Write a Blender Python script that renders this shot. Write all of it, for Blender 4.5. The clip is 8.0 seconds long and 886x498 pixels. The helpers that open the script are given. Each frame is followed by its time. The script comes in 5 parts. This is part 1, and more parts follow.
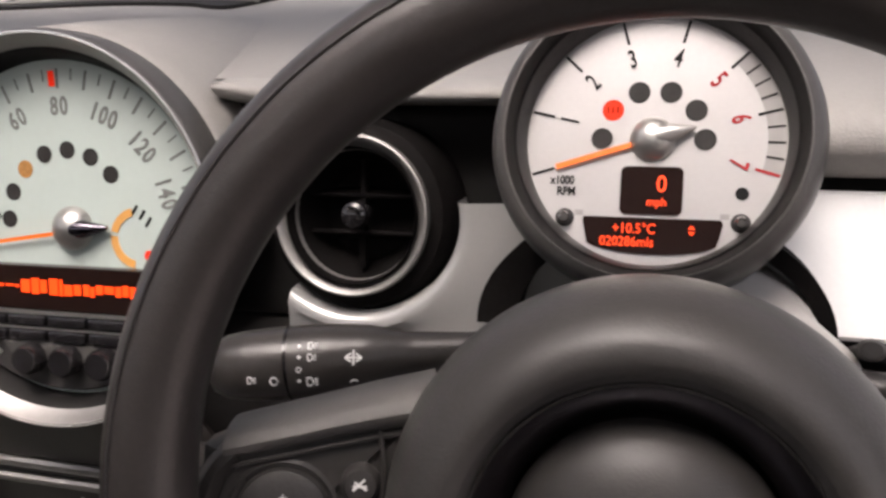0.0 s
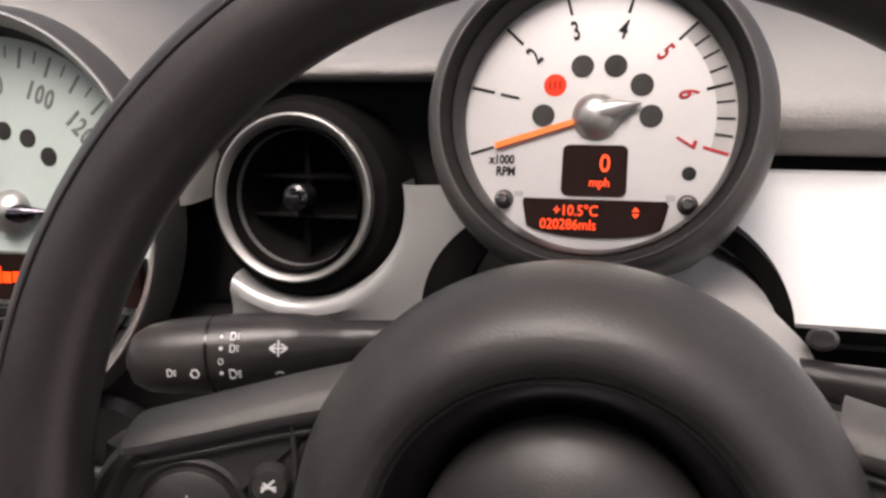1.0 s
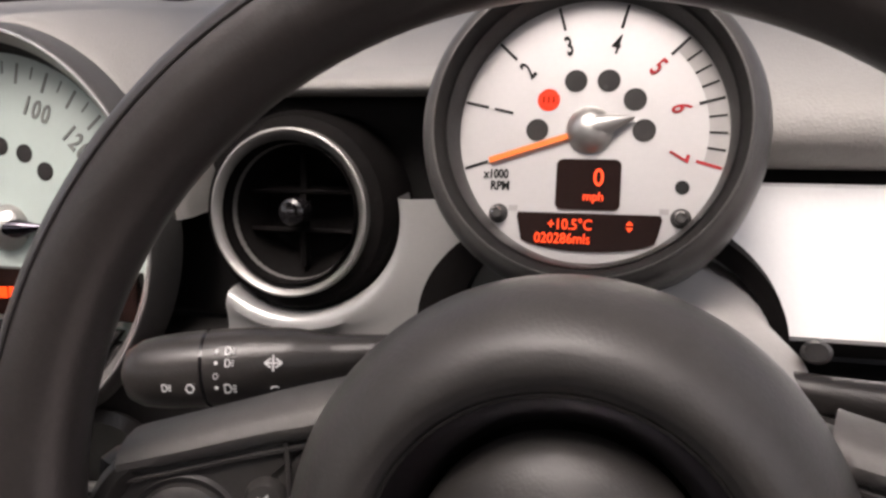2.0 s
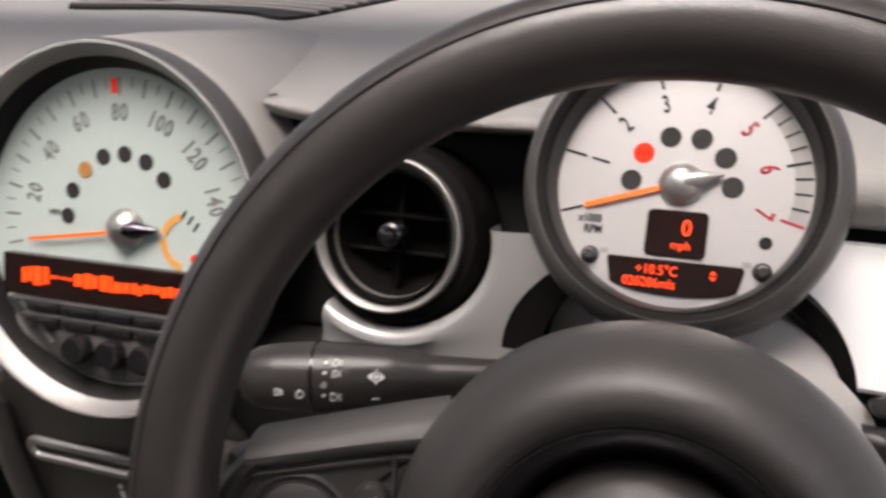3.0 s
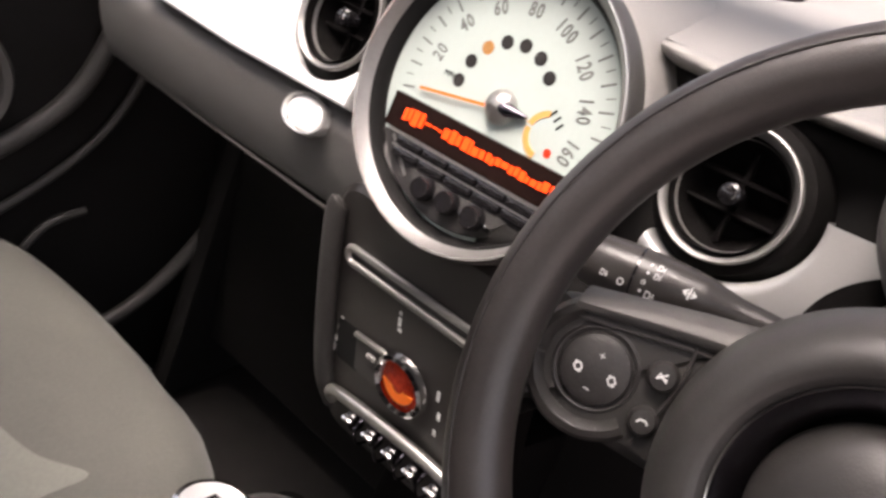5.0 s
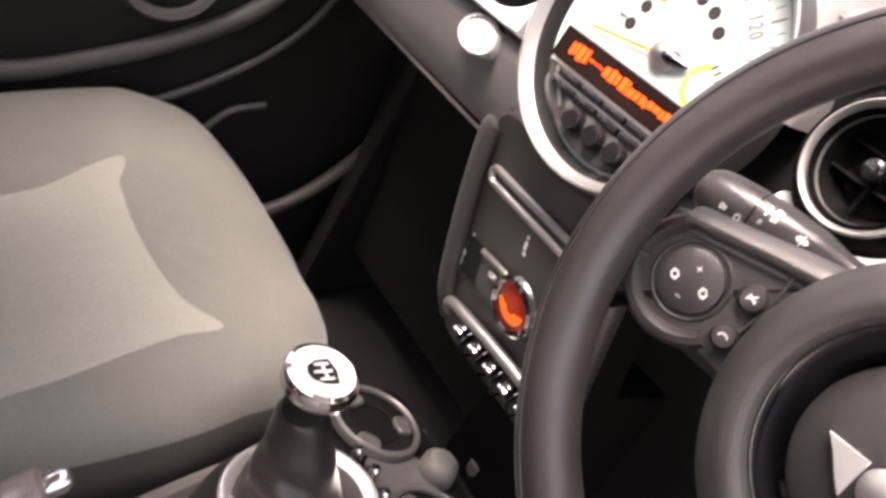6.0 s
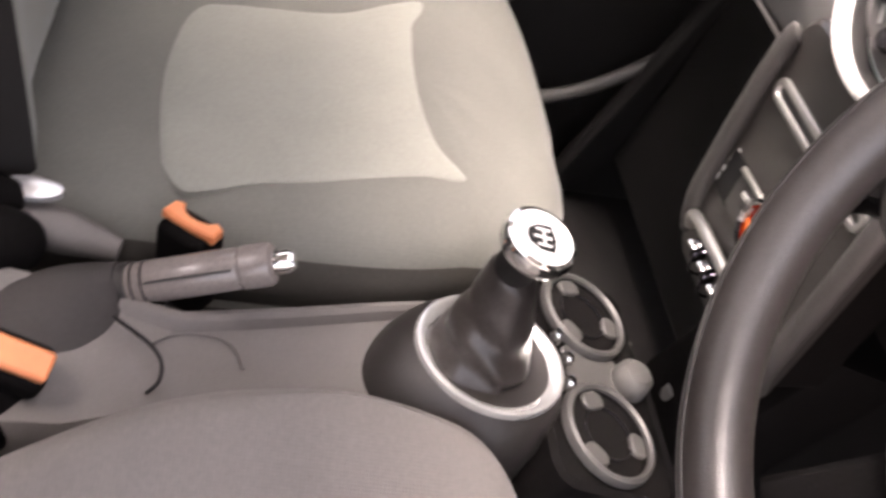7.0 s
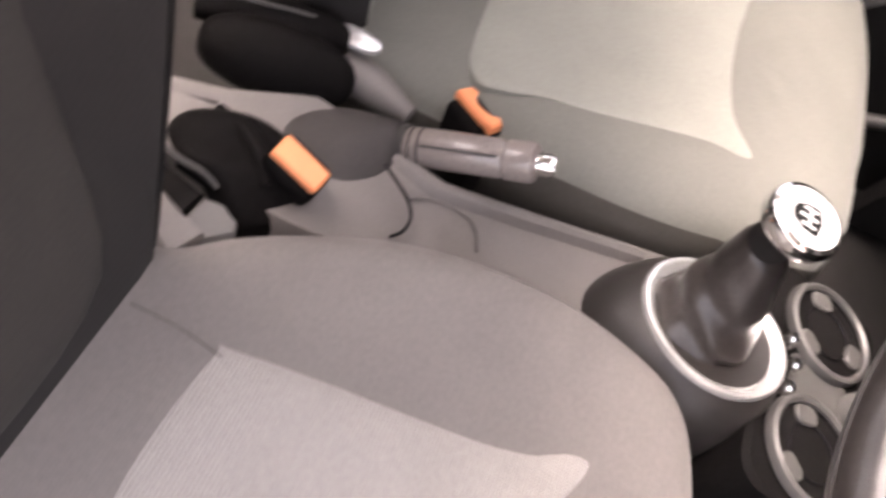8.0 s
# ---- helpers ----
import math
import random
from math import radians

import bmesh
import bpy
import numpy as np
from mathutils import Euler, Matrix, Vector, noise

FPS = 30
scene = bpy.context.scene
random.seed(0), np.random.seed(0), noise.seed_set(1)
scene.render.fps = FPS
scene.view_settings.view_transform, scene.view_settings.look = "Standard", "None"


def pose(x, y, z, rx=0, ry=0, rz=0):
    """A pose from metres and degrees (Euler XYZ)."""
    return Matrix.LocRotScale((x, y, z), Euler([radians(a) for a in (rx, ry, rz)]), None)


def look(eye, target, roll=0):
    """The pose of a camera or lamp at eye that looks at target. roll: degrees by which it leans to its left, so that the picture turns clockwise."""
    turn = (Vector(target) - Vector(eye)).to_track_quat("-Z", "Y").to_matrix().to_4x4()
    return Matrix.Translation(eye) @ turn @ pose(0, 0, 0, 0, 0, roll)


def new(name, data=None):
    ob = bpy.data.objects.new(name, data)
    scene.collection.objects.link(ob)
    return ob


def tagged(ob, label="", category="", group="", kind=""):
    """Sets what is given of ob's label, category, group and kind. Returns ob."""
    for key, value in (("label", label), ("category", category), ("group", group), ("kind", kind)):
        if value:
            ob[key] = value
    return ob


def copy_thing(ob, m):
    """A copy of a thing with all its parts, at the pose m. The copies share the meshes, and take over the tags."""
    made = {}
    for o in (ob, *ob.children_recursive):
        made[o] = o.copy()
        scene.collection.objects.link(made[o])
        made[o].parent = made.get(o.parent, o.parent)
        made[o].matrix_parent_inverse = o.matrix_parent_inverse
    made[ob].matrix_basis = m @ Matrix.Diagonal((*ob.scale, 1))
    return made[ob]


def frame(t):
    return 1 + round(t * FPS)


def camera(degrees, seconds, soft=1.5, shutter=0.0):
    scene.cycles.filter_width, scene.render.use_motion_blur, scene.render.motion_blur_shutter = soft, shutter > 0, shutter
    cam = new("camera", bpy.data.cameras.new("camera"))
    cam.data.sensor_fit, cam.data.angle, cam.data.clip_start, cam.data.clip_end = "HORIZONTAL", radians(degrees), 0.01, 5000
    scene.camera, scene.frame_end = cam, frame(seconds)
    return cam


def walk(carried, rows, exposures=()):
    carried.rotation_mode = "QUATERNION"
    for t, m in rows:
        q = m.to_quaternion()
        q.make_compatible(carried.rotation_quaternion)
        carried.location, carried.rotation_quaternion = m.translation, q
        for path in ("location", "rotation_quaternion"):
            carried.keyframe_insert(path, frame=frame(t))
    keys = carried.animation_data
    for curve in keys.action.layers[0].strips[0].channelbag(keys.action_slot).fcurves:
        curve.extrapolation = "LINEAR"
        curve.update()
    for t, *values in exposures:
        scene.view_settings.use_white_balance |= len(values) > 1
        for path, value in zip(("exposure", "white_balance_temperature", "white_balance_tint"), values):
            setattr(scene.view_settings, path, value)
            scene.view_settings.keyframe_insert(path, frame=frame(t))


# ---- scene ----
cam = camera(54.59, 8.0, soft=2.7, shutter=0.4)
EXPOSURES = [(0, 0.68, 6800, 17), (2.5, 0.68, 6800, 17), (3.5, 0.63, 6650, 15), (4.5, 1.04, 6800, 16.5), (6, 2.12, 7050, 23), (6.5, 2.6, 6950, 21.5), (7, 2.6, 6950, 21.5), (7.5, 2.72, 7050, 22.5), (8, 2.86, 7100, 23)]
PATH = [
    (0, (0.3796, -0.4525, 0.9881), (-0.1662, 1.4324, 0.6015), -0.42),
    (0.5, (0.3957, -0.4332, 0.9861), (-0.1369, 1.4502, 0.5750), -0.87),
    (1, (0.4030, -0.4235, 0.9846), (-0.1436, 1.4522, 0.5568), -0.68),
    (2.5, (0.4049, -0.4246, 0.9875), (-0.1402, 1.4615, 0.6062), -0.82),
    (3, (0.3934, -0.4605, 1.0026), (-0.2653, 1.3891, 0.6220), 2.49),
    (3.5, (0.3828, -0.4946, 0.9994), (-0.4464, 1.2810, 0.6000), 7.49),
    (4, (0.3782, -0.5220, 0.9955), (-0.5803, 1.1804, 0.5674), 11.36),
    (4.5, (0.3725, -0.5407, 0.9788), (-0.6330, 1.1159, 0.4842), 17.12),
    (6, (0.4446, -0.5730, 0.9436), (-0.8229, 0.7794, 0.1925), 31.74),
    (6.5, (0.4576, -0.5830, 0.9237), (-0.8069, 0.6470, -0.0185), 37.54),
    (7, (0.4786, -0.5400, 0.9157), (-0.8464, 0.3773, -0.2687), 41.91),
    (7.5, (0.5126, -0.5204, 0.9080), (-0.8301, 0.1464, -0.4159), 43.84),
    (8, (0.5481, -0.4997, 0.9039), (-0.6859, -0.0863, -0.6147), 49.80),
]
walk(cam, [(t, look(eye, target, roll)) for t, eye, target, roll in PATH], EXPOSURES)

# ---- light ----
world = bpy.data.worlds.new("sky")
scene.world = world
world.use_nodes = True
wn = world.node_tree.nodes
sky = wn.new("ShaderNodeTexSky")
sky.sky_type, sky.sun_disc = "NISHITA", False
sky.sun_elevation, sky.sun_rotation = radians(59), radians(188)
sky.air_density, sky.dust_density, sky.ozone_density = 1.0, 4.0, 0.4
grey = wn.new("ShaderNodeHueSaturation")
grey.inputs["Saturation"].default_value = 0.45
world.node_tree.links.new(sky.outputs["Color"], grey.inputs["Color"])
world.node_tree.links.new(grey.outputs["Color"], wn["Background"].inputs["Color"])
wn["Background"].inputs["Strength"].default_value = 0.15
sun = new("sun", bpy.data.lights.new("sun", "SUN"))
sun.data.energy, sun.data.angle, sun.data.color = 1.45, radians(30), (1.0, 0.95, 0.9)
sun.matrix_world = look((-0.18, -1.30, 2.2), (0, 0, 0))

# ---- materials ----


def material(name, color, rough=0.5, metal=0.0, grain=0.0, grain_size=400.0, stain=0.08, stain_size=14.0,
             coat=0.0, emit=0.0, weave=0.0, spec=0.5, rough_var=0.0):
    m = bpy.data.materials.new(name)
    m.use_nodes = True
    nt = m.node_tree
    b = nt.nodes["Principled BSDF"]
    b.inputs["Roughness"].default_value = rough
    b.inputs["Metallic"].default_value = metal
    b.inputs["Coat Weight"].default_value = coat
    b.inputs["Specular IOR Level"].default_value = spec
    tc = nt.nodes.new("ShaderNodeTexCoord")
    if stain > 0:
        n = nt.nodes.new("ShaderNodeTexNoise")
        n.inputs["Scale"].default_value, n.inputs["Detail"].default_value = stain_size, 6
        nt.links.new(tc.outputs["Object"], n.inputs["Vector"])
        n2 = nt.nodes.new("ShaderNodeTexNoise")
        n2.inputs["Scale"].default_value, n2.inputs["Detail"].default_value = grain_size * 0.5, 3
        nt.links.new(tc.outputs["Object"], n2.inputs["Vector"])
        add = nt.nodes.new("ShaderNodeMath")
        add.operation = "ADD"
        nt.links.new(n.outputs["Fac"], add.inputs[0])
        nt.links.new(n2.outputs["Fac"], add.inputs[1])
        mr = nt.nodes.new("ShaderNodeMapRange")
        mr.inputs["From Min"].default_value, mr.inputs["From Max"].default_value = 0.6, 1.4
        mr.inputs["To Min"].default_value, mr.inputs["To Max"].default_value = 1 - stain, 1 + stain
        nt.links.new(add.outputs[0], mr.inputs["Value"])
        mul = nt.nodes.new("ShaderNodeMix")
        mul.data_type, mul.blend_type = "RGBA", "MULTIPLY"
        mul.inputs["Factor"].default_value = 1
        mul.inputs["A"].default_value = (*color, 1)
        nt.links.new(mr.outputs["Result"], mul.inputs["B"])
        nt.links.new(mul.outputs["Result"], b.inputs["Base Color"])
        if rough_var:
            rr = nt.nodes.new("ShaderNodeMapRange")
            rr.inputs["To Min"].default_value, rr.inputs["To Max"].default_value = rough - rough_var, rough + rough_var
            nt.links.new(n.outputs["Fac"], rr.inputs["Value"])
            nt.links.new(rr.outputs["Result"], b.inputs["Roughness"])
    else:
        b.inputs["Base Color"].default_value = (*color, 1)
    if grain > 0:
        v = nt.nodes.new("ShaderNodeTexVoronoi")
        v.inputs["Scale"].default_value = grain_size
        nt.links.new(tc.outputs["Object"], v.inputs["Vector"])
        bump = nt.nodes.new("ShaderNodeBump")
        bump.inputs["Strength"].default_value, bump.inputs["Distance"].default_value = grain, 0.0006
        nt.links.new(v.outputs["Distance"], bump.inputs["Height"])
        nt.links.new(bump.outputs["Normal"], b.inputs["Normal"])
    if weave > 0:
        w1 = nt.nodes.new("ShaderNodeTexWave")
        w1.inputs["Scale"].default_value = 95
        w1.bands_direction = "X"
        w2 = nt.nodes.new("ShaderNodeTexWave")
        w2.inputs["Scale"].default_value = 95
        w2.bands_direction = "Y"
        for w in (w1, w2):
            w.inputs["Distortion"].default_value = 0.6
            nt.links.new(tc.outputs["Object"], w.inputs["Vector"])
        mx = nt.nodes.new("ShaderNodeMath")
        mx.operation = "MAXIMUM"
        nt.links.new(w1.outputs["Fac"], mx.inputs[0])
        nt.links.new(w2.outputs["Fac"], mx.inputs[1])
        bump = nt.nodes.new("ShaderNodeBump")
        bump.inputs["Strength"].default_value, bump.inputs["Distance"].default_value = weave, 0.0012
        nt.links.new(mx.outputs[0], bump.inputs["Height"])
        nt.links.new(bump.outputs["Normal"], b.inputs["Normal"])
        b.inputs["Sheen Weight"].default_value = 0.12 if max(color) > 0.15 else 0.0
    if emit > 0:
        b.inputs["Emission Color"].default_value = (*color, 1)
        b.inputs["Emission Strength"].default_value = emit
    return m


PAD = material("grey_soft_plastic", (0.272, 0.263, 0.250), 0.62, grain=0.35, grain_size=700, stain=0.06)
# Paler than the dash plastic: sunlight on the column cover is painted in.
COVER = material("lit_cover_plastic", (0.42, 0.405, 0.385), 0.5, grain=0.15, grain_size=700, stain=0.06)
PODBLACK = material("soft_black_plastic", (0.024, 0.0205, 0.019), 0.42, grain=0.25, grain_size=700, stain=0.15)
LOWER = material("charcoal_plastic", (0.060, 0.0570, 0.0540), 0.5, grain=0.3, grain_size=700, stain=0.12)
BLACK = material("black_plastic", (0.030, 0.0274, 0.0266), 0.5, grain=0.15, grain_size=600, stain=0.2, rough_var=0.08)
DEEP = material("deep_black", (0.0125, 0.0115, 0.0113), 0.6, stain=0.1, spec=0.15)
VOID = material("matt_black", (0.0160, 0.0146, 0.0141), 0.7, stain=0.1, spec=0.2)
GLOSS = material("gloss_black", (0.012, 0.011, 0.012), 0.12, stain=0.1, coat=0.3)
LEATHER = material("black_leather", (0.0295, 0.0247, 0.0230), 0.38, grain=0.10, grain_size=900, spec=0.8, stain=0.25, rough_var=0.08)
SPOKE = material("dark_spoke_plastic", (0.028, 0.0255, 0.0238), 0.45, grain=0.08, grain_size=800, stain=0.12)
GLOVE = material("mid_grey_plastic", (0.128, 0.123, 0.117), 0.55, grain=0.3, grain_size=700, stain=0.08)
PODGREY = material("grey_vinyl", (0.086, 0.081, 0.077), 0.55, grain=0.1, grain_size=650, stain=0.1)
HUBGREY = material("charcoal_hub_plastic", (0.042, 0.0391, 0.0370), 0.44, grain=0.12, grain_size=650, stain=0.12)
HOUSING = material("dark_housing_plastic", (0.052, 0.049, 0.047), 0.4, grain=0.1, grain_size=650, stain=0.12)
# Darkened copy of the silver trim; the scoop's shade is in this colour.
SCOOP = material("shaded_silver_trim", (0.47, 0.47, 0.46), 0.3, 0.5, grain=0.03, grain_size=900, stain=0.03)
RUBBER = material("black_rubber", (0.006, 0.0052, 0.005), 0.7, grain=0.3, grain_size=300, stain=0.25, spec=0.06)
SILVER = material("silver_trim", (0.92, 0.92, 0.91), 0.26, 0.2, grain=0.03, grain_size=900, stain=0.03)
CHROME = material("chrome", (0.85, 0.84, 0.82), 0.09, 1.0, stain=0.04, rough_var=0.04)
DARKCHROME = material("dark_chrome", (0.13, 0.12, 0.14), 0.1, 1.0, stain=0.04)
SATIN = material("satin_metal", (0.46, 0.45, 0.43), 0.36, 0.9, stain=0.08, rough_var=0.06)
BEZEL = material("brushed_grey_metal", (0.34, 0.33, 0.317), 0.48, 0.85, stain=0.08, rough_var=0.06)
RINGGREY = material("satin_dark_metal", (0.085, 0.081, 0.078), 0.42, 0.35, stain=0.08)
DIAL = material("dial_silver_white", (0.44, 0.43, 0.424), 0.36, 0.4, stain=0.03, grain_size=900)
DIAL2 = material("dial_pale_green_white", (0.46, 0.535, 0.50), 0.5, 0.0, stain=0.03)
# Ink greyed so that its colour carries the wash of glare on the dial.
SOFTINK = material("glare_grey_ink", (0.20, 0.21, 0.198), 0.6, stain=0.1, spec=0.12)
DULL = material("unlit_lamp", (0.034, 0.032, 0.031), 0.6, stain=0.15, spec=0.12)
DIMORANGE = material("dim_amber_lamp", (0.42, 0.20, 0.06), 0.5, stain=0.4, stain_size=300)
INK = material("black_ink", (0.014, 0.014, 0.014), 0.6, stain=0.1, spec=0.12)
REDINK = material("red_ink", (0.36, 0.03, 0.035), 0.6, stain=0.1, spec=0.12)
GREYINK = material("grey_band", (0.3, 0.29, 0.28), 0.5, stain=0.1)
SMOKE = material("smoked_display", (0.014, 0.007, 0.006), 0.2, stain=0.1, spec=0.2)
ORANGE = material("orange_needle", (0.88, 0.17, 0.015), 0.4, stain=0.03, emit=0.04)
PALEORANGE = material("pale_orange_ink", (0.72, 0.36, 0.10), 0.5, stain=0.1)
GLOW = material("orange_led", (1.0, 0.06, 0.006), 0.4, stain=0.0, emit=0.8)
LAMPRED = material("lit_red_lamp", (0.8, 0.035, 0.012), 0.6, stain=0.0, emit=0.25, spec=0.12)
STARTRED = material("red_start_button", (0.33, 0.022, 0.006), 0.18, stain=0.5, stain_size=70, emit=0.03)
BUCKLE = material("orange_red_button", (0.95, 0.33, 0.14), 0.45, stain=0.06)
WHITEINK = material("white_print", (0.75, 0.75, 0.74), 0.5, stain=0.05)
FABRIC = material("light_grey_fabric", (0.332, 0.334, 0.288), 0.9, weave=0.3, stain=0.1, stain_size=9)
BOLSTER = material("grey_fabric", (0.190, 0.188, 0.163), 0.88, weave=0.12, stain=0.1, stain_size=8)
# Warmer copies of the seat fabrics: driver-side light tint is in the colour.
WARMLIT = material("warm_lit_fabric", (0.180, 0.163, 0.150), 0.88, weave=0.12, stain=0.14, stain_size=8)
WARMLIT_INSERT = material("pale_warm_lit_fabric", (0.350, 0.326, 0.300), 0.9, weave=0.5, stain=0.12, stain_size=9)
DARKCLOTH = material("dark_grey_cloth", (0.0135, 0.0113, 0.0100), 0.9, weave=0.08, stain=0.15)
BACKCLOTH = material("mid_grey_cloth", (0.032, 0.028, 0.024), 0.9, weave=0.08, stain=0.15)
SEAM = material("grey_thread", (0.105, 0.098, 0.083), 0.9, stain=0.1)
# Darker seat cloth that paints shade onto the cushion side.
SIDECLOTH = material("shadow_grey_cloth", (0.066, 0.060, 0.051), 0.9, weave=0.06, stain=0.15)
CARPET = material("black_carpet", (0.017, 0.0142, 0.013), 0.95, grain=0.8, grain_size=900, stain=0.3, stain_size=20)
TUNNEL = material("grey_tunnel_plastic", (0.158, 0.143, 0.132), 0.55, grain=0.4, grain_size=650, stain=0.1)
# Grip leather is lightened; part of its highlight is in the colour.
GRIP = material("handbrake_leather", (0.225, 0.195, 0.178), 0.22, grain=0.06, coat=0.25, grain_size=500, stain=0.2)
GAITER = material("brown_grey_gaiter", (0.034, 0.0292, 0.0275), 0.7, weave=0.12, stain=0.2)
BOOT = material("worn_boot_leather", (0.036, 0.0305, 0.0282), 0.3, grain=0.3, grain_size=500, stain=0.3)
RINGBRIGHT = material("bright_satin_ring", (0.76, 0.75, 0.73), 0.26, 0.72, stain=0.05)
STALK = material("stalk_plastic", (0.032, 0.0285, 0.0265), 0.32, grain=0.1, grain_size=800, stain=0.15)
LINING = material("pale_headlining", (0.5, 0.49, 0.46), 0.9, weave=0.15, stain=0.05)
GROUND = material("warm_bounce_ground", (0.34, 0.285, 0.265), 0.9, stain=0.2, stain_size=0.7, grain_size=30)
glass = bpy.data.materials.new("window_glass")
glass.use_nodes = True
gb = glass.node_tree.nodes["Principled BSDF"]
gb.inputs["Transmission Weight"].default_value, gb.inputs["Roughness"].default_value, gb.inputs["IOR"].default_value = 1.0, 0.0, 1.05

# ---- mesh helpers ----
BASE = {}


def thing(name, at, label, category, group=""):
    e = new(name)
    e.location = at
    e.empty_display_size = 0.05
    BASE[e] = Vector(at)
    return tagged(e, label, category, group)


def part(name, bm, mat, parent=None, label="", smooth=True, kind=""):
    me = bpy.data.meshes.new(name)
    bmesh.ops.recalc_face_normals(bm, faces=bm.faces)
    if parent is not None:
        bmesh.ops.translate(bm, verts=bm.verts, vec=-BASE[parent])
    for f in bm.faces:
        f.smooth = smooth
    bm.to_mesh(me)
    bm.free()
    if smooth:
        me.set_sharp_from_angle(angle=radians(38))
    me.materials.append(mat)
    ob = new(name, me)
    if parent is not None:
        ob.parent = parent
        BASE[ob] = BASE[parent]
    return tagged(ob, label, kind=kind)


def axes(at, normal, up=(0, 0, 1)):
    """Local x right, y up, z along the normal."""
    n = Vector(normal).normalized()
    x = Vector(up).cross(n).normalized()
    y = n.cross(x)
    return Matrix(((x.x, y.x, n.x, at[0]), (x.y, y.y, n.y, at[1]), (x.z, y.z, n.z, at[2]), (0, 0, 0, 1)))


def tilt_axes(at, degrees):
    a = radians(degrees)
    return axes(at, (0, -math.cos(a), math.sin(a)))


def box(bm, size, m=Matrix(), bevel=0.0, seg=2):
    r = bmesh.ops.create_cube(bm, size=1)["verts"]
    bmesh.ops.scale(bm, vec=size, verts=r)
    if bevel:
        es = list({e for v in r for e in v.link_edges})
        made = bmesh.ops.bevel(bm, geom=es, offset=bevel, segments=seg, profile=0.5, affect="EDGES")
        r = list({v for f in made["faces"] for v in f.verts} | {v for v in r if v.is_valid})
    bmesh.ops.transform(bm, matrix=m, verts=r)
    return bm


def lathe(bm, prof, m=Matrix(), seg=48, a0=0.0, a1=360.0, sx=1.0, sy=1.0, closed=False):
    """Turns a profile of (radius, height) round local z."""
    full = abs(a1 - a0) > 359.9
    n = seg if full else seg + 1
    rings = []
    for r, z in prof:
        if r < 1e-6:
            rings.append([bm.verts.new(m @ Vector((0, 0, z)))])
        else:
            rings.append([bm.verts.new(m @ Vector((sx * r * math.cos(radians(a0 + (a1 - a0) * i / seg)), sy * r * math.sin(radians(a0 + (a1 - a0) * i / seg)), z))) for i in range(n)])
    if closed:
        rings.append(rings[0])
    for a, b in zip(rings, rings[1:]):
        for i in range(seg):
            j = (i + 1) % n
            q = [a[i % len(a)], a[j % len(a)], b[j % len(b)], b[i % len(b)]]
            q = list(dict.fromkeys(q))
            if len(q) > 2:
                bm.faces.new(q)
    if closed and not full:
        k = len(rings) - 1
        bm.faces.new([rings[i][0] for i in range(k)])
        bm.faces.new([rings[i][-1] for i in range(k)][::-1])
    return bm


def slab(bm, outline, depth, m=Matrix(), bevel=0.0):
    """A flat outline, from local z = -depth to 0, with a rounded front edge."""
    area = sum(a[0] * b[1] - b[0] * a[1] for a, b in zip(outline, outline[1:] + outline[:1]))
    if area < 0:
        outline = outline[::-1]
    back = [bm.verts.new(m @ Vector((x, y, -depth))) for x, y in outline]
    rim = [bm.verts.new(m @ Vector((x, y, -bevel))) for x, y in outline]
    rings = [back, rim]
    if bevel:
        k = len(outline)
        ins = []
        for i, (x, y) in enumerate(outline):
            p, q = Vector(outline[i - 1]), Vector(outline[(i + 1) % k])
            d = (q - p).normalized()
            ins.append((x - d.y * bevel, y + d.x * bevel))
        rings.append([bm.verts.new(m @ Vector((x, y, 0))) for x, y in ins])
    for a, b in zip(rings, rings[1:]):
        for i in range(len(a)):
            j = (i + 1) % len(a)
            bm.faces.new([a[i], a[j], b[j], b[i]])
    bm.faces.new(rings[-1])
    bm.faces.new(back[::-1])
    return bm


def tube(bm, pts, radii, seg=12, closed=False, sx=1.0):
    """A round tube along points, with one radius or one a point."""
    pts = [Vector(p) for p in pts]
    n = len(pts)
    if not isinstance(radii, (list, tuple)):
        radii = [radii] * n
    rings, ref = [], None
    for i, p in enumerate(pts):
        d = (pts[(i + 1) % n] - pts[i - 1]) if closed else (pts[min(i + 1, n - 1)] - pts[max(i - 1, 0)])
        d.normalize()
        if ref is None:
            ref = Vector((0, 0, 1)) if abs(d.z) < 0.9 else Vector((0, 1, 0))
        u = (ref - d * ref.dot(d)).normalized()
        ref = u
        v = d.cross(u)
        rings.append([bm.verts.new(p + radii[i] * (sx * math.cos(2 * math.pi * k / seg) * u + math.sin(2 * math.pi * k / seg) * v)) for k in range(seg)])
    for i in range(n if closed else n - 1):
        a, b = rings[i], rings[(i + 1) % n]
        for k in range(seg):
            j = (k + 1) % seg
            bm.faces.new([a[k], a[j], b[j], b[k]])
    if not closed:
        bm.faces.new(rings[0][::-1])
        bm.faces.new(rings[-1])
    return bm


def loft(bm, rows, closed_row=False, caps=True):
    """Skins rows of points, all of one length."""
    vs = [[bm.verts.new(p) for p in row] for row in rows]
    k = len(vs[0])
    for a, b in zip(vs, vs[1:]):
        for i in range(k if closed_row else k - 1):
            j = (i + 1) % k
            bm.faces.new([a[i], a[j], b[j], b[i]])
    if caps and closed_row:
        bm.faces.new(vs[0][::-1])
        bm.faces.new(vs[-1])
    return bm


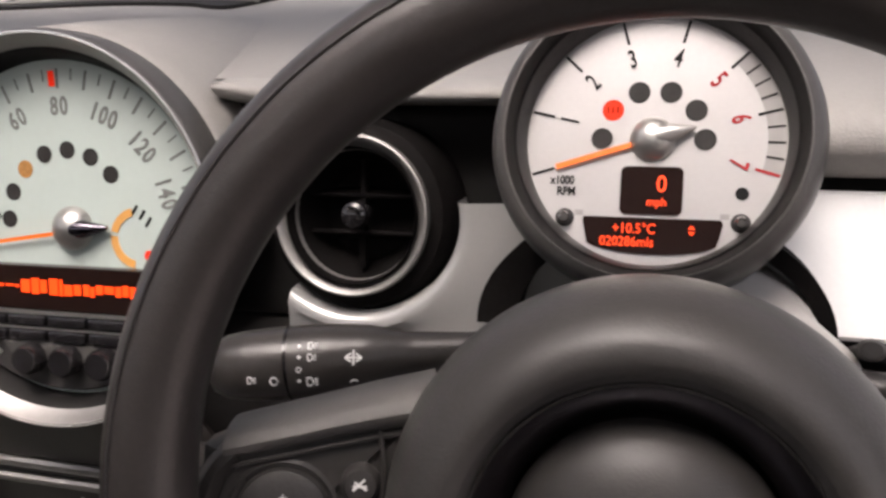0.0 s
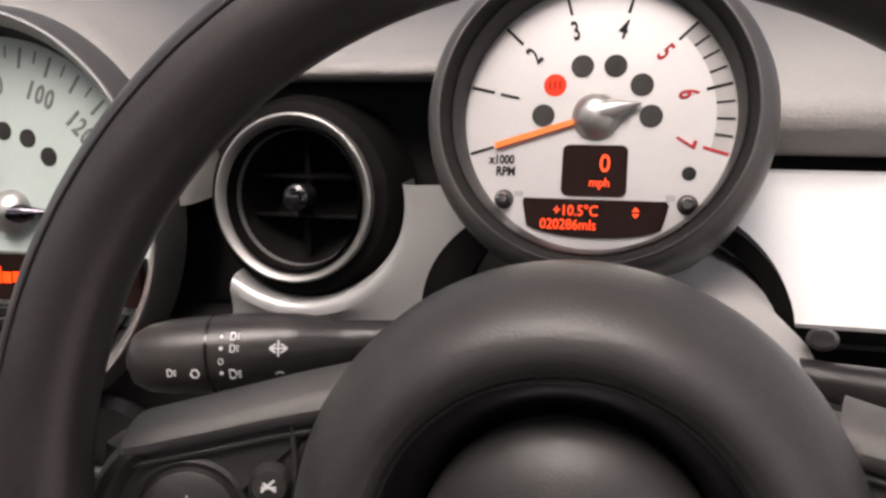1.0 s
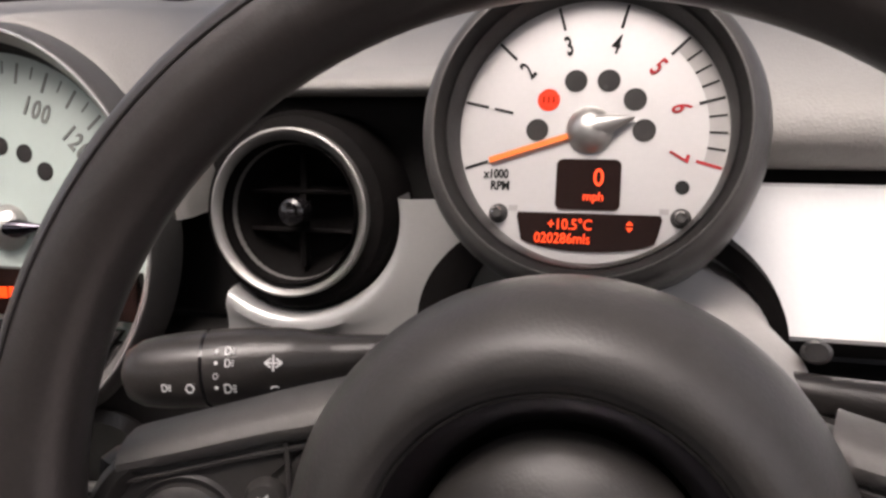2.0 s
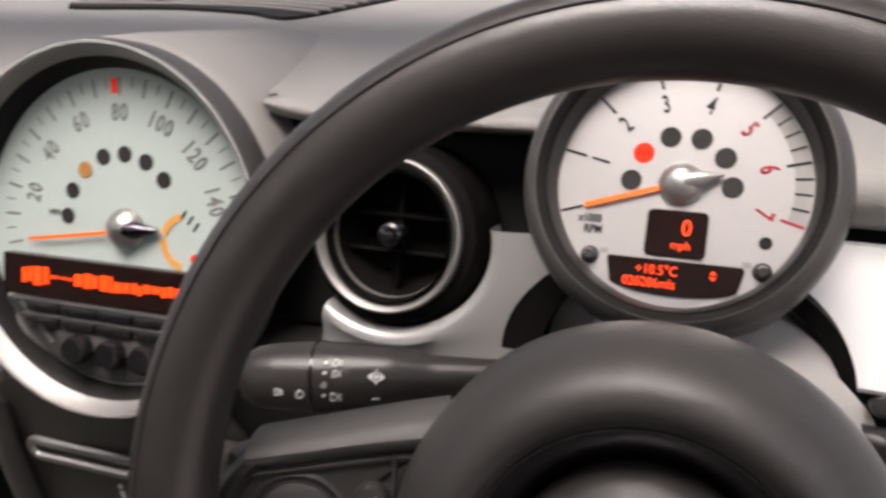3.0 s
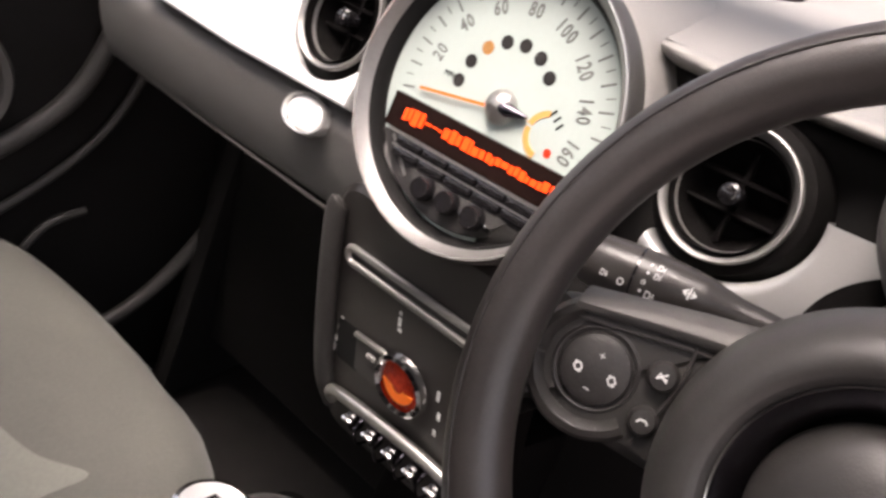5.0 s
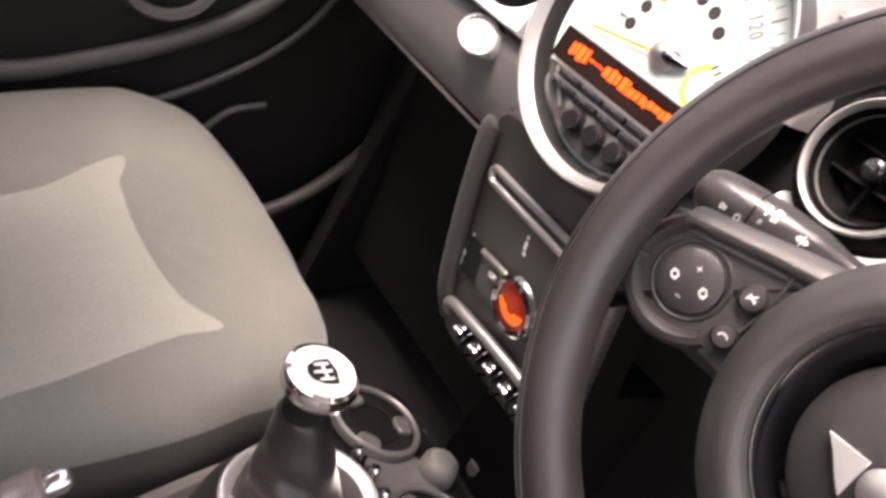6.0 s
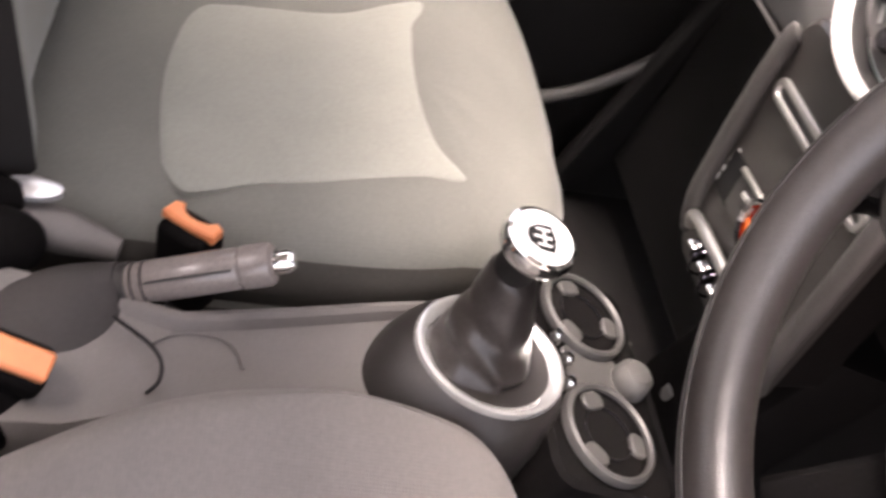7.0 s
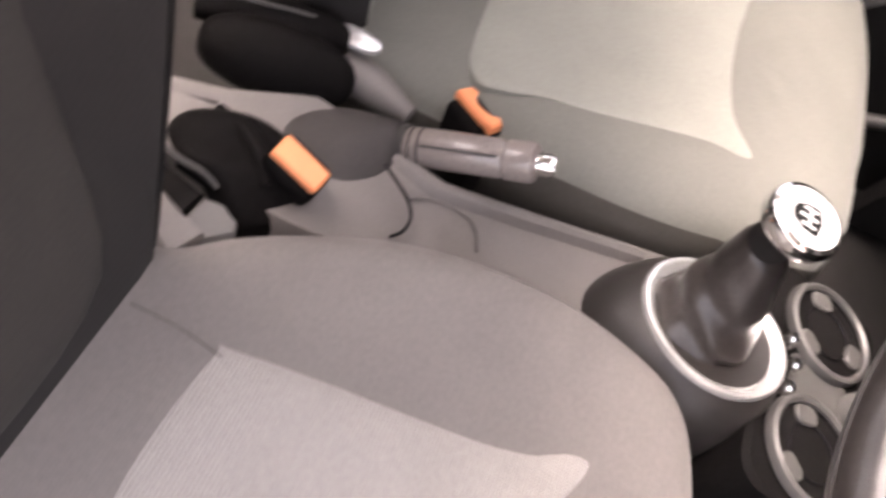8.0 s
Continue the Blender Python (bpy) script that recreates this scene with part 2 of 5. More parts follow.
def smooth_line(pts, n, closed=False):
    """Catmull-Rom through the points, n steps a span."""
    pts = [Vector(p) for p in pts]
    out, k = [], len(pts)
    for i in range(k if closed else k - 1):
        p0 = pts[i - 1] if closed or i else pts[0]
        p1, p2 = pts[i], pts[(i + 1) % k]
        p3 = pts[(i + 2) % k] if closed or i + 2 < k else pts[-1]
        for j in range(n):
            t = j / n
            out.append(0.5 * ((2 * p1) + (p2 - p0) * t + (2 * p0 - 5 * p1 + 4 * p2 - p3) * t * t + (3 * p1 - p0 - 3 * p2 + p3) * t ** 3))
    if not closed:
        out.append(pts[-1])
    return out


def disc(r, n=24, cx=0.0, cy=0.0):
    return [(cx + r * math.cos(2 * math.pi * i / n), cy + r * math.sin(2 * math.pi * i / n)) for i in range(n)]


def round_rect(w, h, r, cx=0.0, cy=0.0, n=5):
    out = []
    for sx, sy, a in ((1, 1, 0), (-1, 1, 90), (-1, -1, 180), (1, -1, 270)):
        for i in range(n + 1):
            t = radians(a + 90 * i / n)
            out.append((cx + sx * (w / 2 - r) + r * math.cos(t), cy + sy * (h / 2 - r) + r * math.sin(t)))
    return out


def bar(bm, x0, y0, x1, y1, w, m, z=0.0003):
    a, b = Vector((x0, y0)), Vector((x1, y1))
    d = (b - a).normalized()
    n = Vector((-d.y, d.x)) * w / 2
    top = [bm.verts.new(m @ Vector((p.x, p.y, z))) for p in (a + n, a - n, b - n, b + n)]
    low = [bm.verts.new(m @ Vector((p.x, p.y, z - 0.0004))) for p in (a + n, a - n, b - n, b + n)]
    bm.faces.new(top)
    for i in range(4):
        j = (i + 1) % 4
        bm.faces.new([top[i], top[j], low[j], low[i]])
    return bm


def icon(bm, kind, size, m):
    """A small printed sign made of strokes."""
    h, w = size / 2, size * 0.16
    strokes = {"plus": ((-h, 0, h, 0), (0, -h, 0, h)), "minus": ((-h, 0, h, 0),), "cross": ((-h, -h * 0.6, h * 0.7, h), (-h * 0.8, h * 0.6, h, -h * 0.5), (-h, 0, h, 0)),
               "diamond": ((-h, 0, 0, h), (0, h, h, 0), (h, 0, 0, -h), (0, -h, -h, 0), (-h, h * 0.6, -h * 0.5, h), (h * 0.5, -h, h, -h * 0.6)),
               "hook": ((-h, -h * 0.3, -h * 0.5, h * 0.4), (-h * 0.5, h * 0.4, h * 0.5, h * 0.5), (h * 0.5, h * 0.5, h, 0)),
               "lamp": ((-h, -h, -h, h), (-h, h, 0, h), (0, h, h * 0.5, 0), (h * 0.5, 0, 0, -h), (0, -h, -h, -h), (h * 0.8, h * 0.7, h * 1.5, h * 0.7), (h * 0.8, 0, h * 1.5, 0), (h * 0.8, -h * 0.7, h * 1.5, -h * 0.7)),
               "arrows": ((-h * 1.4, 0, -h * 0.4, h * 0.7), (-h * 1.4, 0, -h * 0.4, -h * 0.7), (-h * 1.2, 0, -h * 0.2, 0), (h * 1.4, 0, h * 0.4, h * 0.7), (h * 1.4, 0, h * 0.4, -h * 0.7), (h * 1.2, 0, h * 0.2, 0), (0, -h * 1.3, 0, h * 1.3)),
               "ring": ((-h, 0, -h * 0.5, h), (-h * 0.5, h, h * 0.5, h), (h * 0.5, h, h, 0), (h, 0, h * 0.5, -h), (h * 0.5, -h, -h * 0.5, -h), (-h * 0.5, -h, -h, 0)),
               "dot": ((-h, 0, h, 0), (0, -h, 0, h), (-h * 0.7, -h * 0.7, h * 0.7, h * 0.7), (-h * 0.7, h * 0.7, h * 0.7, -h * 0.7))}[kind]
    for i, (x0, y0, x1, y1) in enumerate(strokes):
        bar(bm, x0, y0, x1, y1, size * 0.5 if kind == "dot" else w, m, 0.0005 + 0.00003 * i)
    return bm


def words(name, text, size, m, mat, parent, narrow=1.0, label="", fat=0.0):
    cu = bpy.data.curves.new("words", "FONT")
    cu.body, cu.size, cu.align_x, cu.align_y, cu.extrude = text, size, "CENTER", "CENTER", 0.0002
    cu.resolution_u, cu.offset = 3, fat
    tmp = new("words", cu)
    bpy.context.view_layer.update()
    me = bpy.data.meshes.new_from_object(tmp.evaluated_get(bpy.context.evaluated_depsgraph_get()))
    bpy.data.objects.remove(tmp)
    bpy.data.curves.remove(cu)
    bm = bmesh.new()
    bm.from_mesh(me)
    bpy.data.meshes.remove(me)
    bmesh.ops.transform(bm, matrix=m @ Matrix.Diagonal((narrow, 1, 1, 1)), verts=bm.verts)
    return part(name, bm, mat, parent, label, smooth=False)

# ---- cabin shell ----
XL, XR = -0.86, 0.78


def shell(name, bm, mat, label, category):
    return tagged(part(name, bm, mat), label, category, kind="structure")


bm = bmesh.new()
box(bm, (XR - XL + 0.1, 3.0, 0.04), pose((XL + XR) / 2, -0.3, 0.04))
shell("floor", bm, CARPET, "black carpeted floor of a car cabin", "floor")
# Roof is out of view; its opening is added and placed to shape light.
bm = bmesh.new()
for x0, x1, y0, y1 in ((XL + 0.1, XR - 0.1, -0.12, 0.16), (XL + 0.1, XR - 0.1, -1.5, -0.58), (XL + 0.1, XL + 0.2, -0.579, -0.121), (XR - 0.2, XR - 0.1, -0.579, -0.121)):
    box(bm, (x1 - x0, y1 - y0, 0.04), pose((x0 + x1) / 2, (y0 + y1) / 2, 1.42), 0.008)
shell("ceiling", bm, LINING, "unseen pale headlining with an opening added for top light", "ceiling")
bm = box(bmesh.new(), (0.06, 3.0, 0.92), pose(XL - 0.03, -0.3, 0.5), 0.015)
shell("wall_left", bm, LOWER, "charcoal lower side wall of the car cabin", "wall")
bm = box(bmesh.new(), (0.06, 3.0, 0.24), pose(XR + 0.03, -0.3, 0.16), 0.015)
box(bm, (0.06, 1.0, 0.68), pose(XR + 0.03, -1.3, 0.621), 0.015)
box(bm, (0.06, 0.55, 0.68), pose(XR + 0.03, 0.925, 0.621), 0.015)
shell("wall_right", bm, LOWER, "charcoal cabin side with an open door gap", "wall")
bm = box(bmesh.new(), (XR - XL + 0.1, 0.03, 0.30), pose((XL + XR) / 2, 0.85, 1.08, -20), 0.01)
shell("cowl", bm, BLACK, "black cowl under the windscreen", "cowl")
# Ground is out of view; its red tint is added for warm bounce light.
bm = bmesh.new()
bmesh.ops.create_grid(bm, x_segments=2, y_segments=2, size=400, matrix=pose(0, 0, -0.18))
shell("ground", bm, GROUND, "unseen ground under the car, tinted red to bounce warm light", "ground")
bm = bmesh.new()
box(bm, (XR - XL + 0.1, 0.05, 1.2), pose((XL + XR) / 2, -1.75, 0.6), 0.01)
shell("wall_rear", bm, DARKCLOTH, "dark rear bulkhead behind the seats", "wall")
bm = bmesh.new()
box(bm, (XR - XL + 0.1, 0.05, 1.05), pose((XL + XR) / 2, 0.86, 0.53), 0.01)
shell("wall_front", bm, BLACK, "black bulkhead in front of the footwells", "wall")
for name, pts in (("windscreen_pillar", ((XR + 0.02, 0.8, 1.0), (XR - 0.1, 0.14, 1.38))), ("windscreen_pillar", ((XL - 0.02, 0.8, 1.0), (XL + 0.1, 0.14, 1.38))),
                  ("roof_rail", ((XR - 0.1, 0.14, 1.38), (XR - 0.1, -1.5, 1.32))), ("roof_rail", ((XL + 0.1, 0.14, 1.38), (XL + 0.1, -1.5, 1.32))),
                  ("door_pillar", ((XR, -0.75, 0.95), (XR - 0.1, -0.8, 1.4))), ("door_pillar", ((XL, -0.75, 0.95), (XL + 0.1, -0.8, 1.4)))):
    bm = tube(bmesh.new(), pts, 0.04, 10)
    shell(name, bm, LINING, "pale lined roof pillar of the cabin", "pillar")
panes = {"windscreen": ((XL + 0.02, 0.80, 1.20), (XR - 0.02, 0.80, 1.20), (XR - 0.1, 0.16, 1.39), (XL + 0.1, 0.16, 1.39)),
         "window_1": ((XR + 0.02, -0.85, 0.97), (XR + 0.02, -1.7, 0.97), (XR - 0.09, -1.5, 1.36), (XR - 0.09, -0.85, 1.37)),
         "window_2": ((XL - 0.02, 0.75, 0.97), (XL - 0.02, -1.7, 0.97), (XL + 0.09, -1.5, 1.36), (XL + 0.09, 0.13, 1.39)),
         # window_4: added pane over the roof opening
         "window_4": ((XL + 0.19, -0.11, 1.445), (XR - 0.19, -0.11, 1.445), (XR - 0.19, -0.59, 1.445), (XL + 0.19, -0.59, 1.445)),
         "window_3": ((XL, -1.74, 1.2), (XR, -1.74, 1.2), (XR - 0.1, -1.5, 1.36), (XL + 0.1, -1.5, 1.36))}
for name, q in panes.items():
    bm = bmesh.new()
    v = [Vector(p) for p in q]
    n = (v[1] - v[0]).cross(v[3] - v[0]).normalized() * 0.004
    loft(bm, [v, [p + n for p in v]], closed_row=True)
    ob = shell(name, bm, glass, "clear car window glass", "window")
    ob.visible_shadow = False

# ---- dashboard ----
dash = thing("dashboard", (-0.04, 0.2, 0.7), "grey dashboard with silver trim strips and black lower panels", "dashboard")
prof = smooth_line([(0, 0.10, 0.935), (0, 0.03, 0.937), (0, 0.008, 0.945), (0, 0.0, 0.958), (0, 0.012, 0.974), (0, 0.06, 0.99), (0, 0.2, 1.03), (0, 0.42, 1.078), (0, 0.62, 1.122), (0, 0.8, 1.175), (0, 0.83, 1.0)], 4)
bm = bmesh.new()
k0 = next(i for i, p in enumerate(prof) if p.y >= 0.05 and p.z > 0.96)
front, rear = prof[:k0 + 1], prof[k0:]
thin = smooth_line([(0, 0.10, 0.972), (0, 0.05, 0.973), (0, 0.031, 0.9745), (0, 0.023, 0.978), (0, 0.025, 0.9835), (0, 0.036, 0.987)], 4) + [front[-1]]
for lo, hi, line, lift in ((XL + 0.005, -0.140, front, 0.010), (0.085, 0.362, thin, 0.0), (0.362, XR - 0.005, front, 0.0), (XL + 0.005, XR - 0.005, rear, 0.0)):
    rows = []
    for x in np.linspace(lo, hi, 60):
        back = 0.06 * max(0.0, (0.150 - x) / 0.065) ** 2 if line is thin else 0.0
        rows.append([Vector((x, p.y + back * (1 - i / (len(line) - 1)) + 0.03 * max(0, abs(x + 0.04) - 0.5) ** 1.2, p.z + lift * (1 - i / (len(line) - 1)))) for i, p in enumerate(line)])
    loft(bm, rows, caps=False)
part("top_pad", bm, PAD, dash, "light grey soft-touch dash top")
bm = bmesh.new()
box(bm, (XR - XL - 0.02, 0.02, 0.155), pose(-0.04, 0.075, 0.9075), 0.004)
part("recess_panel", bm, VOID, dash, "black recessed panel behind the vents")
# hood behind the large dial
SP = Vector((-0.0185, -0.008, 0.8935))
SM = axes(SP, (0.026, -0.9978, 0.061))
bm = bmesh.new()
rows = []
for d, r in ((-0.012, 0.1292), (-0.008, 0.1320), (0.0, 0.1335), (0.03, 0.1350), (0.08, 0.136), (0.15, 0.137), (0.24, 0.137), (0.34, 0.136), (0.45, 0.134)):
    row = []
    for i in range(73):
        a = radians(4 + 172 * i / 72)
        q = SM @ Vector((r * math.cos(a), r * math.sin(a), -0.016))
        row.append(q + Vector((0, d + 0.02, 0.075 * max(0, d))))
    rows.append(row)
loft(bm, rows, caps=False)
part("dial_hood", bm, PAD, dash, "grey hood round the central dial")
# passenger trim strip, cut out round the vent
out = [(-0.490, 0.9165), (-0.508, 0.908), (-0.519, 0.888), (-0.520, 0.862), (-0.510, 0.844), (-0.495, 0.837), (-0.33, 0.8315), (-0.150, 0.8335), (-0.150, 0.872)]
out += [(-0.2045 + 0.0585 * math.cos(radians(a)), 0.902 + 0.0585 * math.sin(radians(a))) for a in range(-40, -201, -10)]
out += [(-0.268, 0.9315)]
bm = slab(bmesh.new(), [(x, z - 0.88) for x, z in out], 0.016, axes((0, 0.002, 0.88), (0, -1, 0.24)), 0.002)
part("trim_strip", bm, SILVER, dash, "silver trim strip before the passenger")
# driver trim: a concave scoop round the vent and a flat strip beyond the dial
VENT = Vector((0.1908, 0.009, 0.9108))
bm = bmesh.new()
rows = []
for i in range(61):
    a = radians(-130 + 140 * i / 60)
    c, d = math.cos(a), math.sin(a)
    if i <= 38:
        far = Vector((0.148 + 0.112 * i / 38, 0, 0.8390 + 0.0015 * i / 38))
    else:
        far = Vector((0.260 + 0.078 * min(1.0, (i - 38) / 12), 0, 0.8405 + 0.082 * max(0.0, (i - 44) / 16)))
    near = Vector((VENT.x + (0.0600 + 0.005 * max(0.0, c)) * c, 0, VENT.z + 0.0580 * d))
    way = (far - near).normalized()
    row = []
    for k, y in ((-0.0005, 0.030), (0.0, 0.010), (0.0012, 0.0052), (0.0034, 0.0030), (0.0062, 0.0022), (0.0095, 0.0020)):
        row.append(near + way * k + Vector((0, y, 0)))
    for k in (0.3, 0.65, 1.0):
        p = row[5].lerp(far, k)
        row.append(Vector((p.x, 0.0020 + 0.006 * math.sin(1.6 * k), p.z)))
    row.append(Vector((far.x, 0.026, far.z)))
    rows.append(row)
loft(bm, rows, caps=False)
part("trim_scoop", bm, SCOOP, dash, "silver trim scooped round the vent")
out = [(0.402, 0.858), (0.70, 0.858), (0.70, 0.9335), (0.402, 0.9335)]
bm = slab(bmesh.new(), [(x, z - 0.88) for x, z in out], 0.016, axes((0, 0.004, 0.88), (0, -1, 0.24)), 0.002)
part("trim_strip", bm, SILVER, dash, "silver trim strip before the driver")
# lower passenger panel
bm = bmesh.new()
lp = smooth_line([(0, 0.06, 0.833), (0, 0.02, 0.829), (0, 0.007, 0.815), (0, 0.012, 0.79), (0, 0.028, 0.755), (0, 0.052, 0.728), (0, 0.10, 0.725), (0, 0.3, 0.70)], 4)
loft(bm, [[(x, p.y + 0.03 * max(0, abs(x + 0.04) - 0.5) ** 1.2, p.z) for p in lp] for x in np.linspace(-0.622, -0.02, 30)], caps=False)
part("glovebox_panel", bm, GLOVE, dash, "mid-grey lower dash panel")
bm = tube(bmesh.new(), [(-0.60, 0.058, 0.727), (-0.4, 0.050, 0.726), (-0.15, 0.050, 0.722)], 0.0022, 8)
part("panel_seam", bm, TUNNEL, dash, "grey bead under the lower panel")
bm = bmesh.new()
loft(bm, [[(x, p.y, p.z - 0.003) for p in lp] for x in np.linspace(0.02, XR - 0.005, 30)], caps=False)
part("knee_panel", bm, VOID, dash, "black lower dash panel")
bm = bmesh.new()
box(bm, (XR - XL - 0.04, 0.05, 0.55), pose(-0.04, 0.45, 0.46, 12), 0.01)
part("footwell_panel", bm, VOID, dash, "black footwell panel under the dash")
# defroster grille
def on_pad(x, y, up=0.0):
    return Vector((x, y - 0.012, 1.078 + 0.21 * (y - 0.432) + up))


bm = bmesh.new()
edge = smooth_line([(-0.43, 0.46, 0), (-0.40, 0.40, 0), (-0.36, 0.388, 0), (-0.24, 0.395, 0), (-0.13, 0.368, 0), (-0.085, 0.34, 0), (-0.055, 0.338, 0), (-0.035, 0.42, 0), (-0.02, 0.55, 0), (-0.08, 0.60, 0), (-0.36, 0.62, 0), (-0.42, 0.58, 0)], 4, True)
loft(bm, [[on_pad(p.x, p.y, -0.01) for p in edge], [on_pad(p.x, p.y, 0.0035) for p in edge]], closed_row=True)
g = part("defroster_grille", bm, VOID, dash, "black defroster grille with long pale slats", smooth=False)
for i in range(9):
    y = 0.405 + 0.024 * i
    line = [on_pad(x, y + dy, 0.0045) for x, dy in ((-0.405 + 0.004 * i, 0.008), (-0.30, 0.014), (-0.20, 0.006), (-0.12, -0.012), (-0.042 + 0.003 * i, -0.045))]
    part("slat", tube(bmesh.new(), smooth_line(line, 4), 0.0022, 8), PAD, g)
b = box(bmesh.new(), (0.085, 0.05, 0.012), Matrix.Translation(on_pad(-0.305, 0.465, 0.006)) @ pose(0, 0, 0, 12), 0.005)
part("sensor_block", b, PODGREY, g, "grey sensor block")
# oval badge on the lower panel
m = axes((-0.2035, 0.0015, 0.8090), (0.08, -1, 0.16))
o = part("oval_button", lathe(bmesh.new(), [(0, 0.0035), (0.016, 0.003), (0.023, 0.0015), (0.0245, 0.0)], m, 40, sy=0.64), SILVER, dash, "chrome oval opener button")
part("button_rim", lathe(bmesh.new(), [(0.0245, 0.0), (0.0255, 0.0045), (0.028, 0.0048), (0.0300, 0.002), (0.0305, -0.012)], m, 48, sy=0.66), RINGBRIGHT, o, "polished oval rim")

# ---- air vents ----


def air_vent(at):
    t = thing("air_vent", at, "round black air vent with a satin silver ring, in the dashboard", "air vent", "round dashboard vents")
    m = axes(at, (0, -1, 0.1))
    part("collar", lathe(bmesh.new(), [(0.043, -0.05), (0.058, -0.045), (0.0575, -0.012), (0.054, -0.004), (0.0475, -0.001)], m, 56), RUBBER, t, "black collar")
    part("ring", lathe(bmesh.new(), [(0.0380, -0.010), (0.0382, -0.006), (0.0444, 0.0036), (0.0460, 0.0048), (0.0472, 0.0044), (0.0478, -0.008)], m, 64), BEZEL, t, "satin silver ring")
    part("bowl", lathe(bmesh.new(), [(0.0402, 0.004), (0.039, -0.004), (0.036, -0.02), (0.028, -0.032), (0, -0.036)], m, 48), RUBBER, t)
    for k in (-1, 1):
        b = bmesh.new()
        box(b, (0.066, 0.0025, 0.02), m @ pose(0, k * 0.013, -0.026, 12 * k), 0.0008)
        part("vane", b, RUBBER, t)
    b = bmesh.new()
    box(b, (0.004, 0.066, 0.006), m @ pose(0, 0, -0.020), 0.001)
    part("vane", b, RUBBER, t)
    part("knob", lathe(bmesh.new(), [(0, 0.002), (0.004, 0.0015), (0.0075, -0.001), (0.0085, -0.006), (0.007, -0.016)], m, 28), GLOSS, t, "gloss black centre knob")
    part("knob_ring", lathe(bmesh.new(), [(0.0038, 0.0018), (0.0046, 0.0026), (0.0054, 0.0012)], m, 20, -20, 120), CHROME, t, "thin bright arc")
    return t


vent = air_vent(VENT)
copy_thing(vent, pose(-0.2045, 0.005, 0.905) @ Matrix.Scale(1.08, 4))

# ---- central speedometer ----
speedo = thing("speedometer", SP, "large round central speedometer with a pale dial and brushed ring", "speedometer")
part("bezel", lathe(bmesh.new(), [(0.1178, -0.0105), (0.1186, -0.0098), (0.1240, -0.0022), (0.1250, -0.0006)], SM, 96), BEZEL, speedo, "brushed satin cone ring")
part("bright_line", lathe(bmesh.new(), [(0.1250, -0.0006), (0.1256, 0.0008), (0.1264, 0.0008), (0.1270, -0.0004)], SM, 96), RINGBRIGHT, speedo, "thin polished edge")
part("outer_rim", lathe(bmesh.new(), [(0.1270, -0.0004), (0.1282, -0.003), (0.1294, -0.010), (0.1300, -0.03)], SM, 96), LOWER, speedo, "dark outer rim")
part("inner_ring", lathe(bmesh.new(), [(0.1110, -0.034), (0.1112, -0.026), (0.1140, -0.018), (0.1174, -0.0112), (0.1182, -0.0108)], SM, 96), DEEP, speedo, "black inner ring")
FM = SM @ pose(0.0062, -0.0005, -0.0262)
part("dial_face", slab(bmesh.new(), disc(0.1116, 72, -0.0062, 0.0005), 0.006, FM), DIAL2, speedo, "pale green-white dial face", smooth=False)


DM = FM @ pose(-0.002, 0.005, 0)


def spoke_angle(mph):
    return radians(193 - 25.2 * mph / 20)


for i in range(0, 161, 5):
    a = spoke_angle(i)
    r0 = 0.0885 if i % 10 == 0 else 0.0935
    c, s = math.cos(a), math.sin(a)
    part("tick", bar(bmesh.new(), r0 * c, r0 * s, 0.1012 * c, 0.1012 * s, 0.0018 if i % 10 == 0 else 0.001, DM), SOFTINK, speedo, smooth=False)
for i in range(20, 161, 20):
    a = spoke_angle(i)
    text = str(i)
    for k, ch in enumerate(text):
        off = 0.0072 * (k - (len(text) - 1) / 2)
        m = DM @ pose(0.0765 * math.cos(a), 0.0765 * math.sin(a), 0.0003, 0, 0, math.degrees(a) - 90) @ pose(off, 0, 0)
        words("numeral", ch, 0.0165, m, SOFTINK, speedo, 0.72, fat=0.0004)
part("red_mark", bar(bmesh.new(), -0.0072, 0.0895, -0.0082, 0.0995, 0.0045, DM, 0.0006), LAMPRED, speedo, "small red limit mark", smooth=False)
words("unit", "MPH", 0.0065, FM @ pose(-0.058, 0.008, 0.0003), INK, speedo)
for i in range(7):
    a = radians(178 - 22.5 * i)
    b = slab(bmesh.new(), disc(0.0058, 20, 0.0460 * math.cos(a), 0.0485 * math.sin(a)), 0.0004, DM @ pose(0, 0, 0.0004))
    part("warning_lamp", b, DIMORANGE if i == 2 else DULL, speedo, "lit amber lamp" if i == 2 else "", smooth=False)
part("needle", bar(bmesh.new(), 0, 0, -0.080, -0.0125, 0.0026, FM, 0.004), ORANGE, speedo, "orange needle", smooth=False)
part("needle_hub", lathe(bmesh.new(), [(0, 0.0125), (0.004, 0.0118), (0.0085, 0.0098), (0.0125, 0.0062), (0.0145, 0.0028), (0.0150, 0.0)], FM @ pose(0.002, 0.002, 0), 32), SATIN, speedo, "silver dome hub")
part("needle_tail", tube(bmesh.new(), [FM @ Vector(p) for p in ((0.004, 0.002, 0.005), (0.014, 0.0024, 0.005), (0.022, 0.003, 0.0045), (0.030, 0.0036, 0.004))], [0.0070, 0.0060, 0.0036, 0.0014], 18), DARKCHROME, speedo, "pointed dark tail of the needle hub")
for a0, a1 in ((102, 168), (176, 262)):
    part("fuel_arc", lathe(bmesh.new(), [(0.0148, 0.0), (0.0148, 0.0006), (0.0200, 0.0006), (0.0200, 0.0)], FM @ pose(0.050, -0.003, 0), 16, a0, a1), PALEORANGE, speedo, "orange fuel gauge arc", smooth=False)
